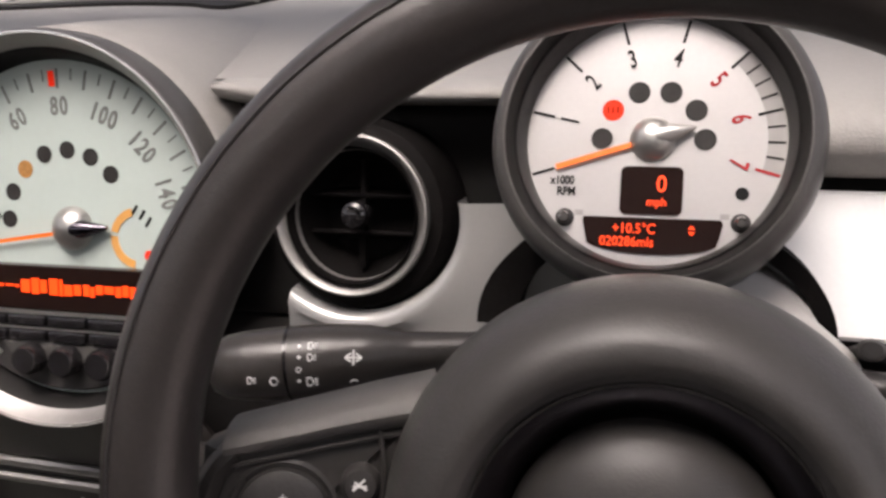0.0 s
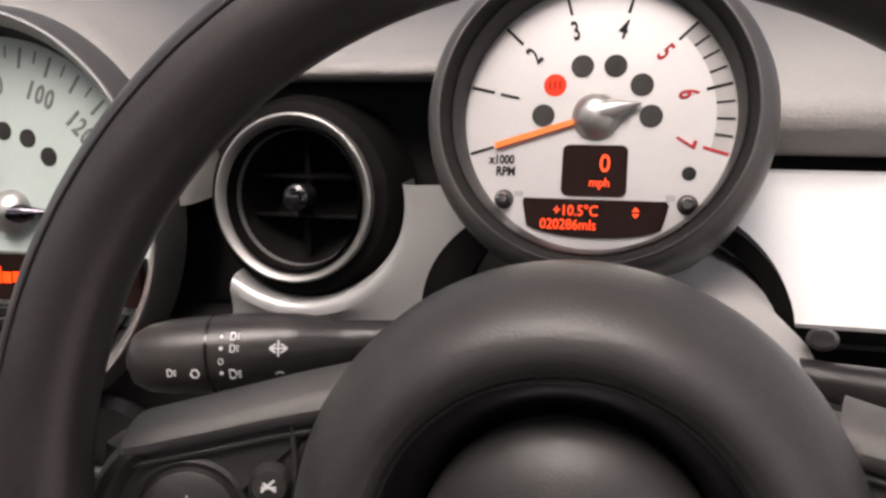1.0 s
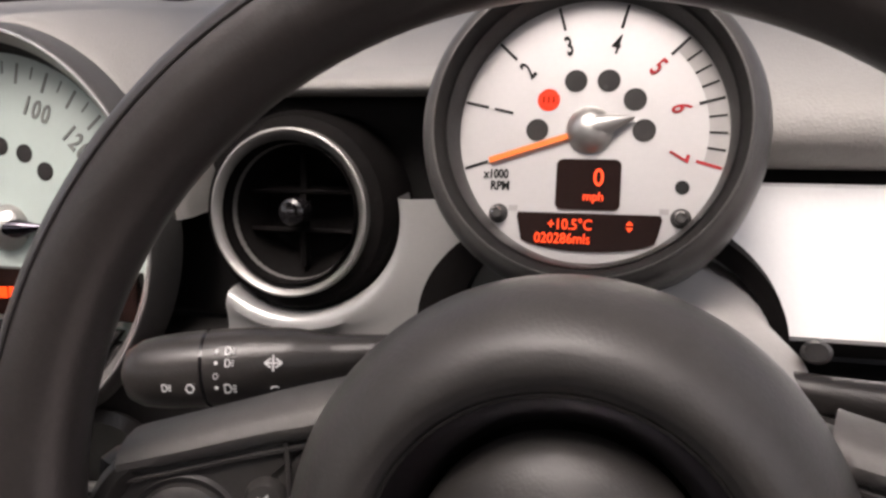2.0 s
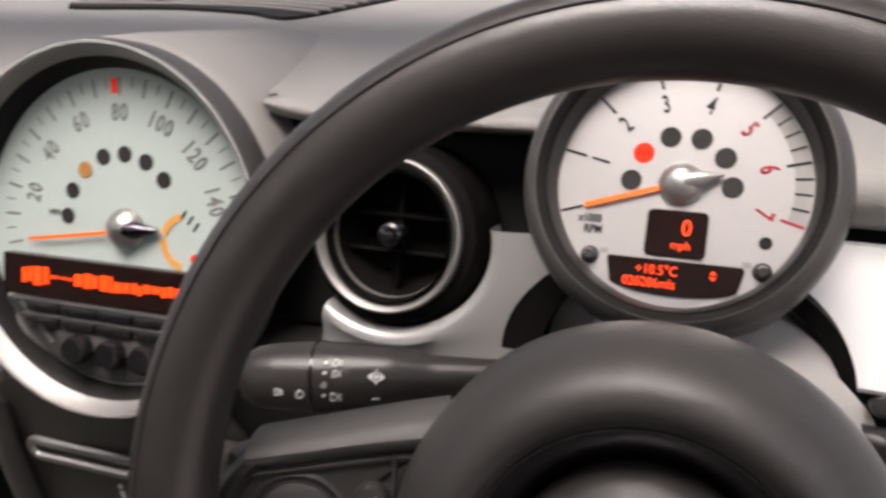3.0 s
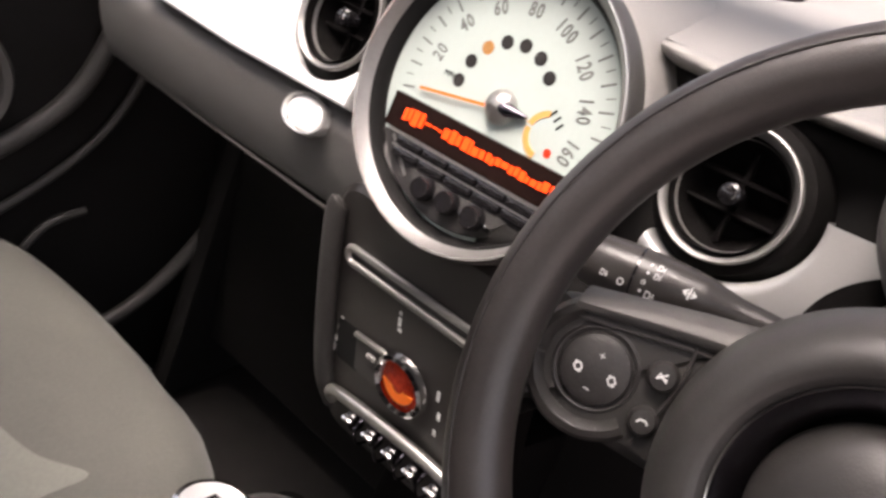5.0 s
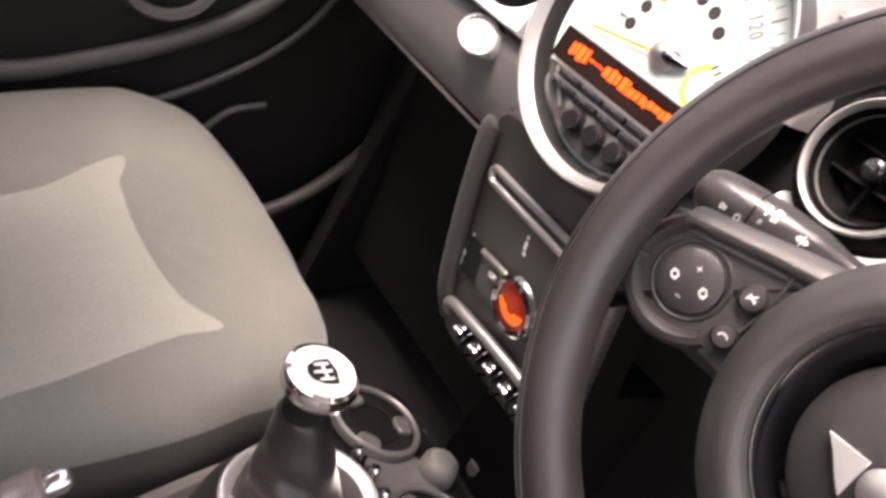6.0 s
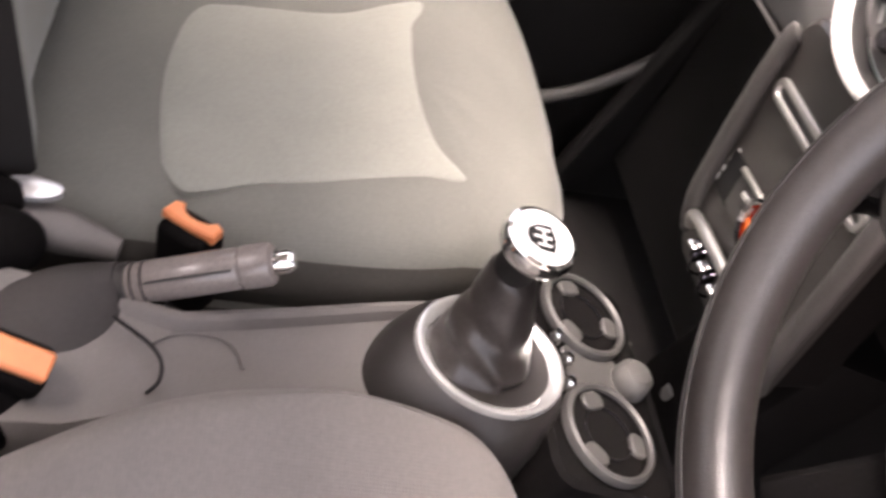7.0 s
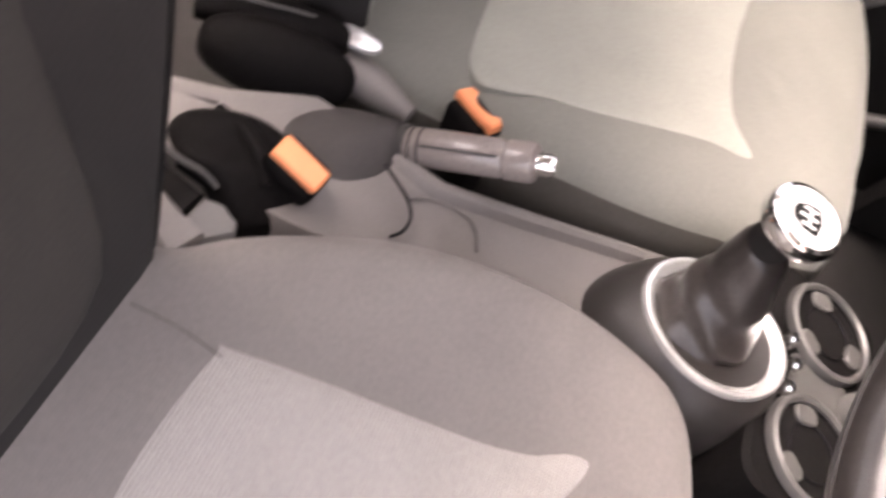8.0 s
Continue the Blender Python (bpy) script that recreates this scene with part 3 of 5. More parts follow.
for x, y in ((0.046, 0.0125), (0.0515, 0.0095), (0.056, 0.005)):
    part("fuel_tick", bar(bmesh.new(), x, y, x + 0.004, y + 0.006, 0.0018, FM), INK, speedo, smooth=False)
part("fuel_end", slab(bmesh.new(), disc(0.0035, 12, 0.058, -0.014), 0.0006, FM @ pose(0, 0, 0.0007)), LAMPRED, speedo, "small lit fuel lamp", smooth=False)
# display bar and radio keys under the dial
b = bmesh.new()
box(b, (0.196, 0.030, 0.012), FM @ pose(0, -0.038, 0.003), 0.001)
disp = part("display_bar", b, SMOKE, speedo, "dark display with glowing orange writing", smooth=False)
rnd = random.Random(4)
for x0, x1, low, high in ((-0.080, -0.056, 0.010, 0.014), (-0.055, -0.036, 0.001, 0.002), (-0.034, -0.002, 0.008, 0.013), (-0.001, 0.012, 0.005, 0.009), (0.014, 0.084, 0.004, 0.008)):
    x = x0
    while x < x1:
        w = min(rnd.uniform(0.003, 0.007), x1 - x)
        h = rnd.uniform(low, high)
        part("glowing_bar", bar(bmesh.new(), x, -0.0375 + 0.001 * math.sin(900 * x), x + w, -0.0375 + 0.001 * math.sin(900 * x), h, FM, 0.0096), GLOW, disp, smooth=False)
        x += w + rnd.uniform(0.0008, 0.0022)
out = [(0.108 * math.cos(radians(a)), 0.108 * math.sin(radians(a))) for a in range(212, 329, 6)]
part("radio_panel", slab(bmesh.new(), out, 0.01, FM @ pose(-0.0062, 0.0005, 0.006), 0.001), BLACK, speedo, "black radio key panel", smooth=False)
for k, y in enumerate((-0.060, -0.070)):
    for i in range(5):
        b = bmesh.new()
        box(b, (0.0285, 0.0072, 0.006), FM @ pose(-0.062 + 0.031 * i, y, 0.008), 0.0014)
        part("radio_key", b, GLOSS, speedo)
part("chrome_line", bar(bmesh.new(), -0.080, -0.0652, 0.080, -0.0652, 0.0013, FM, 0.0098), SATIN, speedo, smooth=False)
part("knob_plate", slab(bmesh.new(), [(-0.052, -0.0755), (0.056, -0.0755), (0.046, -0.088), (-0.043, -0.088)], 0.003, FM @ pose(0, 0, 0.0085), 0.001), LOWER, speedo, "grey plate behind the knobs")
part("chrome_line", bar(bmesh.new(), -0.088, -0.0545, 0.088, -0.0545, 0.0022, FM, 0.0095), SATIN, speedo, smooth=False)
for x in (-0.028, 0.0, 0.028):
    part("radio_knob", lathe(bmesh.new(), [(0, 0.017), (0.0085, 0.0165), (0.0102, 0.0138), (0.0106, 0.006)], FM @ pose(x, -0.0855, 0.003), 24), GLOSS, speedo, "gloss black knob")
for x in (-0.014, 0.014, 0.041):
    part("radio_stud", lathe(bmesh.new(), [(0, 0.0040), (0.0014, 0.0034), (0.0022, 0.001), (0.0022, -0.002)], FM @ pose(x, -0.087, 0.0085), 12), CHROME, speedo, "small chrome stud")
part("chrome_corner", bar(bmesh.new(), -0.084, -0.058, -0.055, -0.085, 0.003, FM, 0.0072), SATIN, speedo, smooth=False)

# ---- tachometer on the column ----
TP = Vector((0.3622, -0.0425, 0.9605))
TM = tilt_axes(TP, 17)
TD = TM @ Matrix.Diagonal((1, 0.91, 1, 1))
tacho = thing("tachometer", TP, "round tachometer with silver-white dial and charcoal housing, on the steering column", "tachometer")
part("housing", lathe(bmesh.new(), [(0.0668, 0.0176), (0.0685, 0.0172), (0.0722, 0.0135), (0.0748, 0.004), (0.075, -0.03), (0.062, -0.07), (0.03, -0.09), (0, -0.092)], TM, 80), HOUSING, tacho, "charcoal round housing")
part("front_lip", lathe(bmesh.new(), [(0.0605, -0.004), (0.0615, 0.010), (0.0640, 0.0165), (0.0660, 0.0178)], TM, 80), VOID, tacho, "black front lip")
part("chrome_ring", lathe(bmesh.new(), [(0.0658, 0.0174), (0.0661, 0.0184), (0.0666, 0.0184), (0.0670, 0.0172)], TM, 80), RINGGREY, tacho, "thin bright ring")
part("inner_ring", lathe(bmesh.new(), [(0.0585, 0.0), (0.0592, 0.006), (0.0615, 0.0125)], TM, 80), BLACK, tacho)
part("dial_face", slab(bmesh.new(), disc(0.0598, 72), 0.005, TM), DIAL, tacho, "silver-white dial face", smooth=False)


def rev_angle(k):
    return radians(198 - 30.6 * k)


for k in range(8):
    a = rev_angle(k)
    c, s = math.cos(a), math.sin(a)
    part("tick", bar(bmesh.new(), 0.0470 * c, 0.0470 * s, 0.0578 * c, 0.0578 * s, 0.0013, TM), REDINK if k == 7 else INK, tacho, smooth=False)
    if k:
        m = TM @ pose(0.0392 * c, 0.0392 * s, 0.0003, 0, 0, math.degrees(a) - 90)
        words("numeral", str(k), 0.0122, m, REDINK if k > 4 else INK, tacho, 0.62, fat=0.0002)
b = lathe(bmesh.new(), [(0.050, 0.0), (0.050, 0.0002), (0.0585, 0.0002), (0.0585, 0.0)], TM, 40, 198 - 30.6 * 7, 198 - 30.6 * 5)
part("red_zone", b, GREYINK, tacho, "grey limit band", smooth=False)
for k in range(21, 28):
    a = rev_angle(k / 4)
    c, s = math.cos(a), math.sin(a)
    part("tick", bar(bmesh.new(), 0.050 * c, 0.050 * s, 0.0575 * c, 0.0575 * s, 0.0009, TM, 0.0005), INK, tacho, smooth=False)
for i in range(6):
    a = radians(180 - 36 * i)
    b = slab(bmesh.new(), disc(0.0050, 24, 0.0232 * math.cos(a), 0.0232 * math.sin(a)), 0.0004, TM @ pose(0, 0, 0.0004))
    part("warning_lamp", b, LAMPRED if i == 1 else DULL, tacho, "lit red warning lamp" if i == 1 else "", smooth=False)
for x in (-0.0022, 0.0, 0.0022):
    part("lamp_mark", bar(bmesh.new(), -0.01877 + x, 0.0121, -0.01877 + x, 0.0152, 0.0010, TM, 0.0009), STARTRED, tacho, smooth=False)
a = rev_angle(0)
part("needle", bar(bmesh.new(), 0.004 * math.cos(a), 0.004 * math.sin(a), 0.046 * math.cos(a), 0.046 * math.sin(a), 0.0026, TM, 0.0022), ORANGE, tacho, "orange needle", smooth=False)
part("needle_hub", lathe(bmesh.new(), [(0, 0.0078), (0.003, 0.0074), (0.0062, 0.0062), (0.0088, 0.0040), (0.0102, 0.0018), (0.0105, 0.0)], TM, 32), SATIN, tacho, "silver dome hub")
part("needle_tail", tube(bmesh.new(), [TM @ Vector(p) for p in ((0.002, 0.0008, 0.0025), (0.009, 0.0026, 0.0030), (0.0135, 0.0038, 0.0032), (0.0190, 0.0053, 0.0030))], [0.0056, 0.0042, 0.0024, 0.0008], 16), SATIN, tacho, "bright tapering tail of the needle hub")
b = slab(bmesh.new(), round_rect(0.028, 0.0245, 0.003, 0.0005, -0.0265), 0.0008, TD @ pose(0, 0, 0.0008))
d1 = part("speed_display", b, SMOKE, tacho, "small dark speed display", smooth=False)
words("figure", "0", 0.012, TD @ pose(0.005, -0.0235, 0.0012), GLOW, d1, 0.8)
words("unit", "mph", 0.006, TD @ pose(0.003, -0.0325, 0.0012), GLOW, d1, 0.85)
out = [(-0.0295, -0.0405), (0.0315, -0.0405), (0.0325, -0.0425), (0.031, -0.050)]
out += [(0.001 + 0.0305 * math.cos(radians(t)), -0.0515 - 0.0075 * math.sin(radians(t))) for t in range(20, 161, 14)] + [(-0.0285, -0.050), (-0.030, -0.0425)]
d2 = part("trip_display", slab(bmesh.new(), out, 0.0008, TD @ pose(0, 0, 0.0008)), SMOKE, tacho, "dark trip display with orange figures", smooth=False)
words("figure", "+10.5°C", 0.0072, TD @ pose(-0.0065, -0.0463, 0.0012), GLOW, d2, 0.8)
words("figure", "020286mls", 0.0070, TD @ pose(-0.0095, -0.0530, 0.0012), GLOW, d2, 0.8)
for s in (1, -1):
    b = bmesh.new()
    p = [(0.0175, -0.0462 + s * 0.0006), (0.0205, -0.0462 + s * 0.0006), (0.019, -0.0462 + s * 0.0026)]
    slab(b, p, 0.0003, TD @ pose(0, 0, 0.0013))
    part("arrow", b, GLOW, d2, smooth=False)
words("scale_text", "x1000", 0.0062, TD @ pose(-0.0405, -0.0222, 0.0003), INK, tacho, 0.72, fat=0.0002)
words("scale_text", "RPM", 0.0062, TD @ pose(-0.0385, -0.0280, 0.0003), INK, tacho, 0.75, fat=0.0002)
for x in (-0.0385, 0.0400):
    rb = part("reset_button", lathe(bmesh.new(), [(0, 0.0056), (0.0024, 0.0054), (0.0029, 0.0046), (0.0030, 0.001), (0.0040, 0.0006), (0.0044, 0)], TM @ pose(x, -0.0378, 0), 20), BLACK, tacho, "black reset button")
    # Part-ring of chrome stands for the highlight on the button.
    part("button_glint", lathe(bmesh.new(), [(0.0014, 0.0058), (0.0019, 0.0062), (0.0024, 0.0056)], TM @ pose(x, -0.0378, 0), 14, 20, 190), CHROME, rb, "thin bright arc")
part("light_sensor", slab(bmesh.new(), disc(0.003, 16, 0.0400, -0.0245), 0.0004, TM @ pose(0, 0, 0.0004)), INK, tacho, smooth=False)
for x, y in ((-0.032, -0.0352), (0.033, -0.0352)):
    part("small_mark", bar(bmesh.new(), x - 0.002, y, x + 0.002, y, 0.0025, TM), GREYINK, tacho, smooth=False)

# ---- steering column with stalks ----
WC = Vector((0.3736, -0.2009, 0.8527))
WM = axes(WC, (0.0480, -0.9812, 0.1867))
column = thing("steering_column", (0.372, 0.1, 0.8), "charcoal steering column shroud with two control stalks", "steering column")
bm = bmesh.new()
rows = []
for w, hw, top, low in ((-0.055, 0.060, 0.038, -0.075), (-0.09, 0.066, 0.042, -0.078), (-0.14, 0.072, 0.044, -0.07), (-0.22, 0.075, 0.04, -0.06), (-0.34, 0.07, 0.03, -0.06)):
    row = []
    for i in range(32):
        a = 2 * math.pi * i / 32
        c, s = math.cos(a), math.sin(a)
        ex = lambda v: math.copysign(abs(v) ** 0.6, v)
        row.append(WM @ Vector((hw * ex(c), 0.012 + (top + low) / 2 + (top - low) / 2 * ex(s), w)))
    rows.append(row)
loft(bm, rows, closed_row=True)
part("shroud", bm, VOID, column, "black column shroud")
bm = bmesh.new()
rows = []
for i in range(41):
    a = math.pi * i / 40
    c, d = math.cos(a), math.sin(a)
    rows.append([(0.362 + 0.091 * c, -0.012, 0.858 + 0.066 * d), (0.362 + 0.091 * c, 0.03, 0.858 + 0.066 * d), (0.362 + (0.082 if c > 0 else 0.069) * c, 0.03, 0.858 + 0.056 * d), (0.362 + (0.082 if c > 0 else 0.069) * c, -0.012, 0.858 + 0.056 * d)])
loft(bm, rows, closed_row=True)
part("column_arch", bm, RUBBER, column, "black arch round the column")
bm = bmesh.new()
rows = []
for y, wide, slim, az, z0 in ((0.02, 0.081, 0.048, 0.050, 0.857), (-0.03, 0.084, 0.046, 0.040, 0.857), (-0.06, 0.094, 0.044, 0.033, 0.857), (-0.09, 0.090, 0.042, 0.026, 0.854), (-0.125, 0.070, 0.042, 0.021, 0.850)):
    row = []
    for i in range(25):
        a = math.pi * i / 24
        c, d = math.cos(a), max(0.0, math.sin(a))
        row.append((0.362 + (wide if c > 0 else slim) * c, y, z0 + az * d ** (0.8 if c > 0 else 1.0)))
    rows.append(row)
loft(bm, rows, closed_row=True)
part("upper_cover", bm, COVER, column, "grey upper column cover")


def stalk(base, tip, fat, icons):
    base, tip = Vector(base), Vector(tip)
    knots = (0, 0.2, 0.38, 0.5, 0.62, 0.7, 0.80, 0.88, 0.94, 0.98, 1.0)
    girth = (0.50, 0.50, 0.62, 0.88, 0.98, 1.0, 0.99, 0.95, 0.86, 0.66, 0.30)
    steps = [i / 48 for i in range(49)]
    line = [base.lerp(tip, t) for t in steps]
    s = part("stalk", tube(bmesh.new(), line, [fat * float(np.interp(t, knots, girth)) for t in steps], 24), STALK, column, "black control stalk")
    d = (tip - base).normalized()
    p = base.lerp(tip, 0.742)
    part("stalk_groove", tube(bmesh.new(), [p, p + d * 0.0015], fat * 1.012, 20), GLOSS, s)
    n = Vector((0, -1, 0.25))
    m = axes(base.lerp(tip, 0.638), n - d * n.dot(d), Vector((0, 0, 1)))
    for x, y, w, h in icons:
        q = m @ Vector((x, y, 0))
        along = (q - base).dot(d)
        off = q - (base + d * along)
        t = along / (tip - base).length
        rad = fat * float(np.interp(t, knots, girth))
        up = off.length
        out_ = math.sqrt(max(rad * rad - up * up, 1e-8))
        mm = axes(base + d * along + off + (m.to_3x3() @ Vector((0, 0, 1))) * out_, (m.to_3x3() @ Vector((0, 0, out_)) + off), Vector((0, 0, 1)))
        part("printed_mark", icon(bmesh.new(), w, h, mm), WHITEINK, s, smooth=False)


stalk((0.315, -0.072, 0.8665), (0.166, -0.112, 0.8555), 0.0172,
      [(-0.010, 0.0068, "dot", 0.0016), (-0.010, 0.002, "dot", 0.0016), (-0.010, -0.0035, "ring", 0.0022), (-0.010, -0.0085, "dot", 0.0016),
       (-0.0045, 0.0070, "lamp", 0.0032), (-0.0045, 0.0020, "lamp", 0.0030), (-0.0045, -0.0088, "lamp", 0.0040), (0.0145, 0.002, "arrows", 0.0054),
       (0.0145, -0.0088, "hook", 0.0036), (-0.0215, -0.0088, "ring", 0.0036), (-0.0320, -0.0085, "lamp", 0.0030)])
stalk((0.43, -0.07, 0.861), (0.575, -0.11, 0.857), 0.0155, [])
part("tilt_lever", tube(bmesh.new(), [(0.466, 0.02, 0.847), (0.460, -0.045, 0.867), (0.4565, -0.069, 0.8748), (0.4560, -0.0725, 0.8758)], [0.004, 0.0048, 0.0062, 0.0045], 16, sx=0.8), BLACK, column, "small black lever end")

# ---- steering wheel ----
wheel = thing("steering_wheel", WC, "three-spoke steering wheel in black leather with a round grey hub", "steering wheel")
R, RR = 0.1732, 0.0165
bm = bmesh.new()
rows = []
for i in range(120):
    a = 2 * math.pi * i / 120
    row = []
    for k in range(20):
        b = 2 * math.pi * k / 20
        rr = RR
        row.append(WM @ Vector(((R + rr * math.cos(b)) * math.cos(a), (R + rr * math.cos(b)) * math.sin(a), 1.05 * rr * math.sin(b))))
    rows.append(row)
loft(bm, rows + rows[:1], closed_row=True, caps=False)
bmesh.ops.remove_doubles(bm, verts=bm.verts, dist=1e-6)
part("rim", bm, LEATHER, wheel, "black leather rim")
bm = bmesh.new()
tube(bm, [WM @ Vector(((R + 0.0065) * math.cos(2 * math.pi * i / 160), (R + 0.0065) * math.sin(2 * math.pi * i / 160), 0.0163)) for i in range(160)], 0.0006, 6, closed=True)
part("rim_seam", bm, BLACK, wheel, "raised leather seam")
HM = WM @ pose(-0.002, -0.0180, 0)
part("hub_pod", lathe(bmesh.new(), [(0.064, -0.090), (0.086, -0.068), (0.0925, -0.053), (0.0945, -0.040), (0.0935, -0.029), (0.0912, -0.0218), (0.0880, -0.0150), (0.0838, -0.0090), (0.0790, -0.0042), (0.0740, -0.0012), (0.0695, -0.0004), (0.0665, -0.0014), (0.0640, -0.0036)], HM, 80), HUBGREY, wheel, "grey rounded hub")
# Same plastic as the pod; black here paints in the slope's shade.
part("hub_wall", lathe(bmesh.new(), [(0.0640, -0.0036), (0.0622, -0.0058), (0.0606, -0.0088)], HM, 80), BLACK, wheel, "inner slope of the hub, blackened for its shade")
part("hub_ring", lathe(bmesh.new(), [(0.0604, -0.0068), (0.0594, -0.0070), (0.0565, -0.0105), (0.0525, -0.0165), (0.0495, -0.0215), (0.0485, -0.0250)], HM, 72), DARKCHROME, wheel, "polished dark chrome ring")
part("ring_edge", lathe(bmesh.new(), [(0.0610, -0.0078), (0.0606, -0.0056), (0.0598, -0.0058), (0.0594, -0.0072)], HM, 80), CHROME, wheel, "thin chrome edge")
HM = HM @ pose(0, -0.003, 0)
part("hub_pad", lathe(bmesh.new(), [(0, -0.0030), (0.014, -0.0036), (0.026, -0.0060), (0.036, -0.0100), (0.043, -0.0145), (0.0470, -0.0190), (0.0490, -0.0260)], HM, 60), SPOKE, wheel, "grey centre pad")
HM = HM @ pose(0, 0, -0.004)
badge = part("hub_badge", lathe(bmesh.new(), [(0, 0.0045), (0.007, 0.0040), (0.0095, 0.0025), (0.0105, -0.002)], HM @ pose(0, -0.008, 0), 32), SATIN, wheel, "round metal badge")
for k in (-1, 1):
    wing = [(k * x, y) for x, y in ((0.030, -0.0030), (0.0105, -0.0015), (0.0105, -0.0205), (0.0165, -0.0165), (0.0235, -0.0095))]
    part("badge_wing", slab(bmesh.new(), wing, 0.004, HM @ pose(0, 0, 0.0025), 0.0008), RINGBRIGHT, badge, "bright metal wing")
for s in (-1, 1):
    KP = WM @ pose(s * 0.1338, -0.0194, -0.0265, 0, -s * 15, 0)

    def pt(x, y, z=0.0):
        return KP @ Vector((s * (x - 0.1338), y + 0.0194, z))

    out = [(s * (x - 0.1338), y + 0.0194) for x, y in ((0.062, 0.031), (0.083, 0.0270), (0.115, 0.0195), (0.138, 0.0135), (0.155, 0.0090), (0.165, 0.0050), (0.168, -0.066), (0.160, -0.058), (0.148, -0.052), (0.125, -0.0500), (0.100, -0.0500), (0.062, -0.050))]
    sp = part("spoke", slab(bmesh.new(), out, 0.022, KP @ pose(0, 0, -0.001), 0.006), SPOKE, wheel, "charcoal side spoke")
    # Rounded upper edge; its paler grey paints in the light caught there.
    edge = smooth_line([(x, y, 0) for x, y in ((0.078, 0.0285), (0.083, 0.0275), (0.100, 0.0238), (0.115, 0.0200), (0.138, 0.0140), (0.156, 0.0095))], 6)
    b = bmesh.new()
    rows = []
    for i, p in enumerate(edge):
        fade = 1 - 0.35 * i / (len(edge) - 1)
        rows.append([pt(p.x, p.y + dy * fade, z) for dy, z in ((0.0010, -0.036), (0.0048, -0.028), (0.0062, -0.018), (0.0050, -0.008), (0.0022, -0.0010), (-0.0012, 0.0030), (-0.0060, 0.0046), (-0.0100, 0.0034), (-0.0122, 0.0006), (-0.0128, -0.006))])
    loft(b, rows)
    part("spoke_cap", b, PODGREY, sp, "smooth upper edge, paler for the light it catches")
    crack = [pt(p.x, p.y - 0.0142 + 0.003 * i / (len(edge) - 1), 0.0004) for i, p in enumerate(edge)]
    part("spoke_groove", tube(bmesh.new(), crack, 0.0010, 6), BLACK, sp, "dark joint under the upper edge")
    a0, a1 = (128, 322) if s < 0 else (-142, 52)
    part("switch_surround", lathe(bmesh.new(), [(0.0235, -0.004), (0.0255, 0.0004), (0.0290, 0.0036), (0.0325, 0.0028), (0.0350, -0.002), (0.0356, -0.010)], KP, 48, a0, a1), SPOKE, sp, "curved finger rest")
    part("switch_groove", lathe(bmesh.new(), [(0.0187, -0.0005), (0.0200, 0.0004), (0.0214, -0.0008)], KP, 40), BLACK, sp, "dark groove ring")
    for ends in (((0.186, -0.0290, 0.016), (0.172, -0.0265, 0.013), (0.158, -0.0232, 0.0035)), ((0.0985, 0.0150, 0.0006), (0.0965, -0.002, 0.0008), (0.0985, -0.020, 0.0010), (0.1035, -0.042, 0.0004))):
        part("leather_crease", tube(bmesh.new(), smooth_line([pt(*p) for p in ends], 5), 0.0010, 6), BLACK, sp, "crease where the leather ends")
    part("switch_pad", lathe(bmesh.new(), [(0, 0.003), (0.0135, 0.0028), (0.0170, 0.001), (0.0184, -0.003)], KP @ pose(0, 0, 0.0006), 36), BLACK, sp, "round black switch pad")
    for x, y, r, mark in ((0.1050, -0.0065, 0.0078, "cross"), (0.1030, -0.0293, 0.0074, "hook")):
        m = KP @ pose(s * (x - 0.1338), y + 0.0194, 0.0008)
        part("switch", lathe(bmesh.new(), [(0, 0.0042), (r * 0.75, 0.0036), (r * 0.96, 0.0016), (r, -0.003)], m, 24), BLACK, sp, "small black switch")
        part("printed_mark", icon(bmesh.new(), mark, 0.0052, m @ pose(0, 0, 0.0040)), WHITEINK, sp, smooth=False)
    for x, y, k in ((0.1412, -0.0217, "diamond"), (0.1334, -0.0119, "plus"), (0.1242, -0.0201, "diamond"), (0.1328, -0.0292, "minus")):
        part("printed_mark", icon(bmesh.new(), k, 0.0046 if k == "diamond" else 0.0030, KP @ pose(s * (x - 0.1338), y + 0.0194, 0.0034)), WHITEINK, sp, smooth=False)
for s in (-1, 1):
    out = [(s * 0.012, -0.06), (s * 0.040, -0.055), (s * 0.062, -0.150), (s * 0.040, -0.158)]
    part("spoke", slab(bmesh.new(), out, 0.012, WM @ pose(0, 0, -0.018), 0.004), RUBBER, wheel, "black lower spoke")

# ---- centre stack ----
stack = thing("centre_stack", (-0.03, 0.05, 0.5), "black centre stack with slot, red start button and chrome toggles", "console")
CM = axes((-0.03, 0.058, 0.64), (0, -1, -0.37))
part("panel", slab(bmesh.new(), round_rect(0.222, 0.300, 0.03, 0, -0.005, 6), 0.016, CM, 0.006), STALK, stack, "black stack panel")
part("panel_back", slab(bmesh.new(), round_rect(0.206, 0.284, 0.03, 0, -0.005, 6), 0.055, CM @ pose(0, 0, -0.017), 0.004), RUBBER, stack, "black housing behind the panel")
for s in (-1, 1):
    pts = [CM @ Vector((s * x, y, z)) for x, y, z in ((0.104, 0.121, 0.002), (0.106, 0.112, 0.006), (0.109, 0.060, 0.007), (0.110, -0.020, 0.007), (0.108, -0.090, 0.005), (0.104, -0.130, -0.006))]
    part("side_rail", tube(bmesh.new(), smooth_line(pts, 4), [0.007] * 2 + [0.0105] * 19, 14), HOUSING, stack, "charcoal side rail")
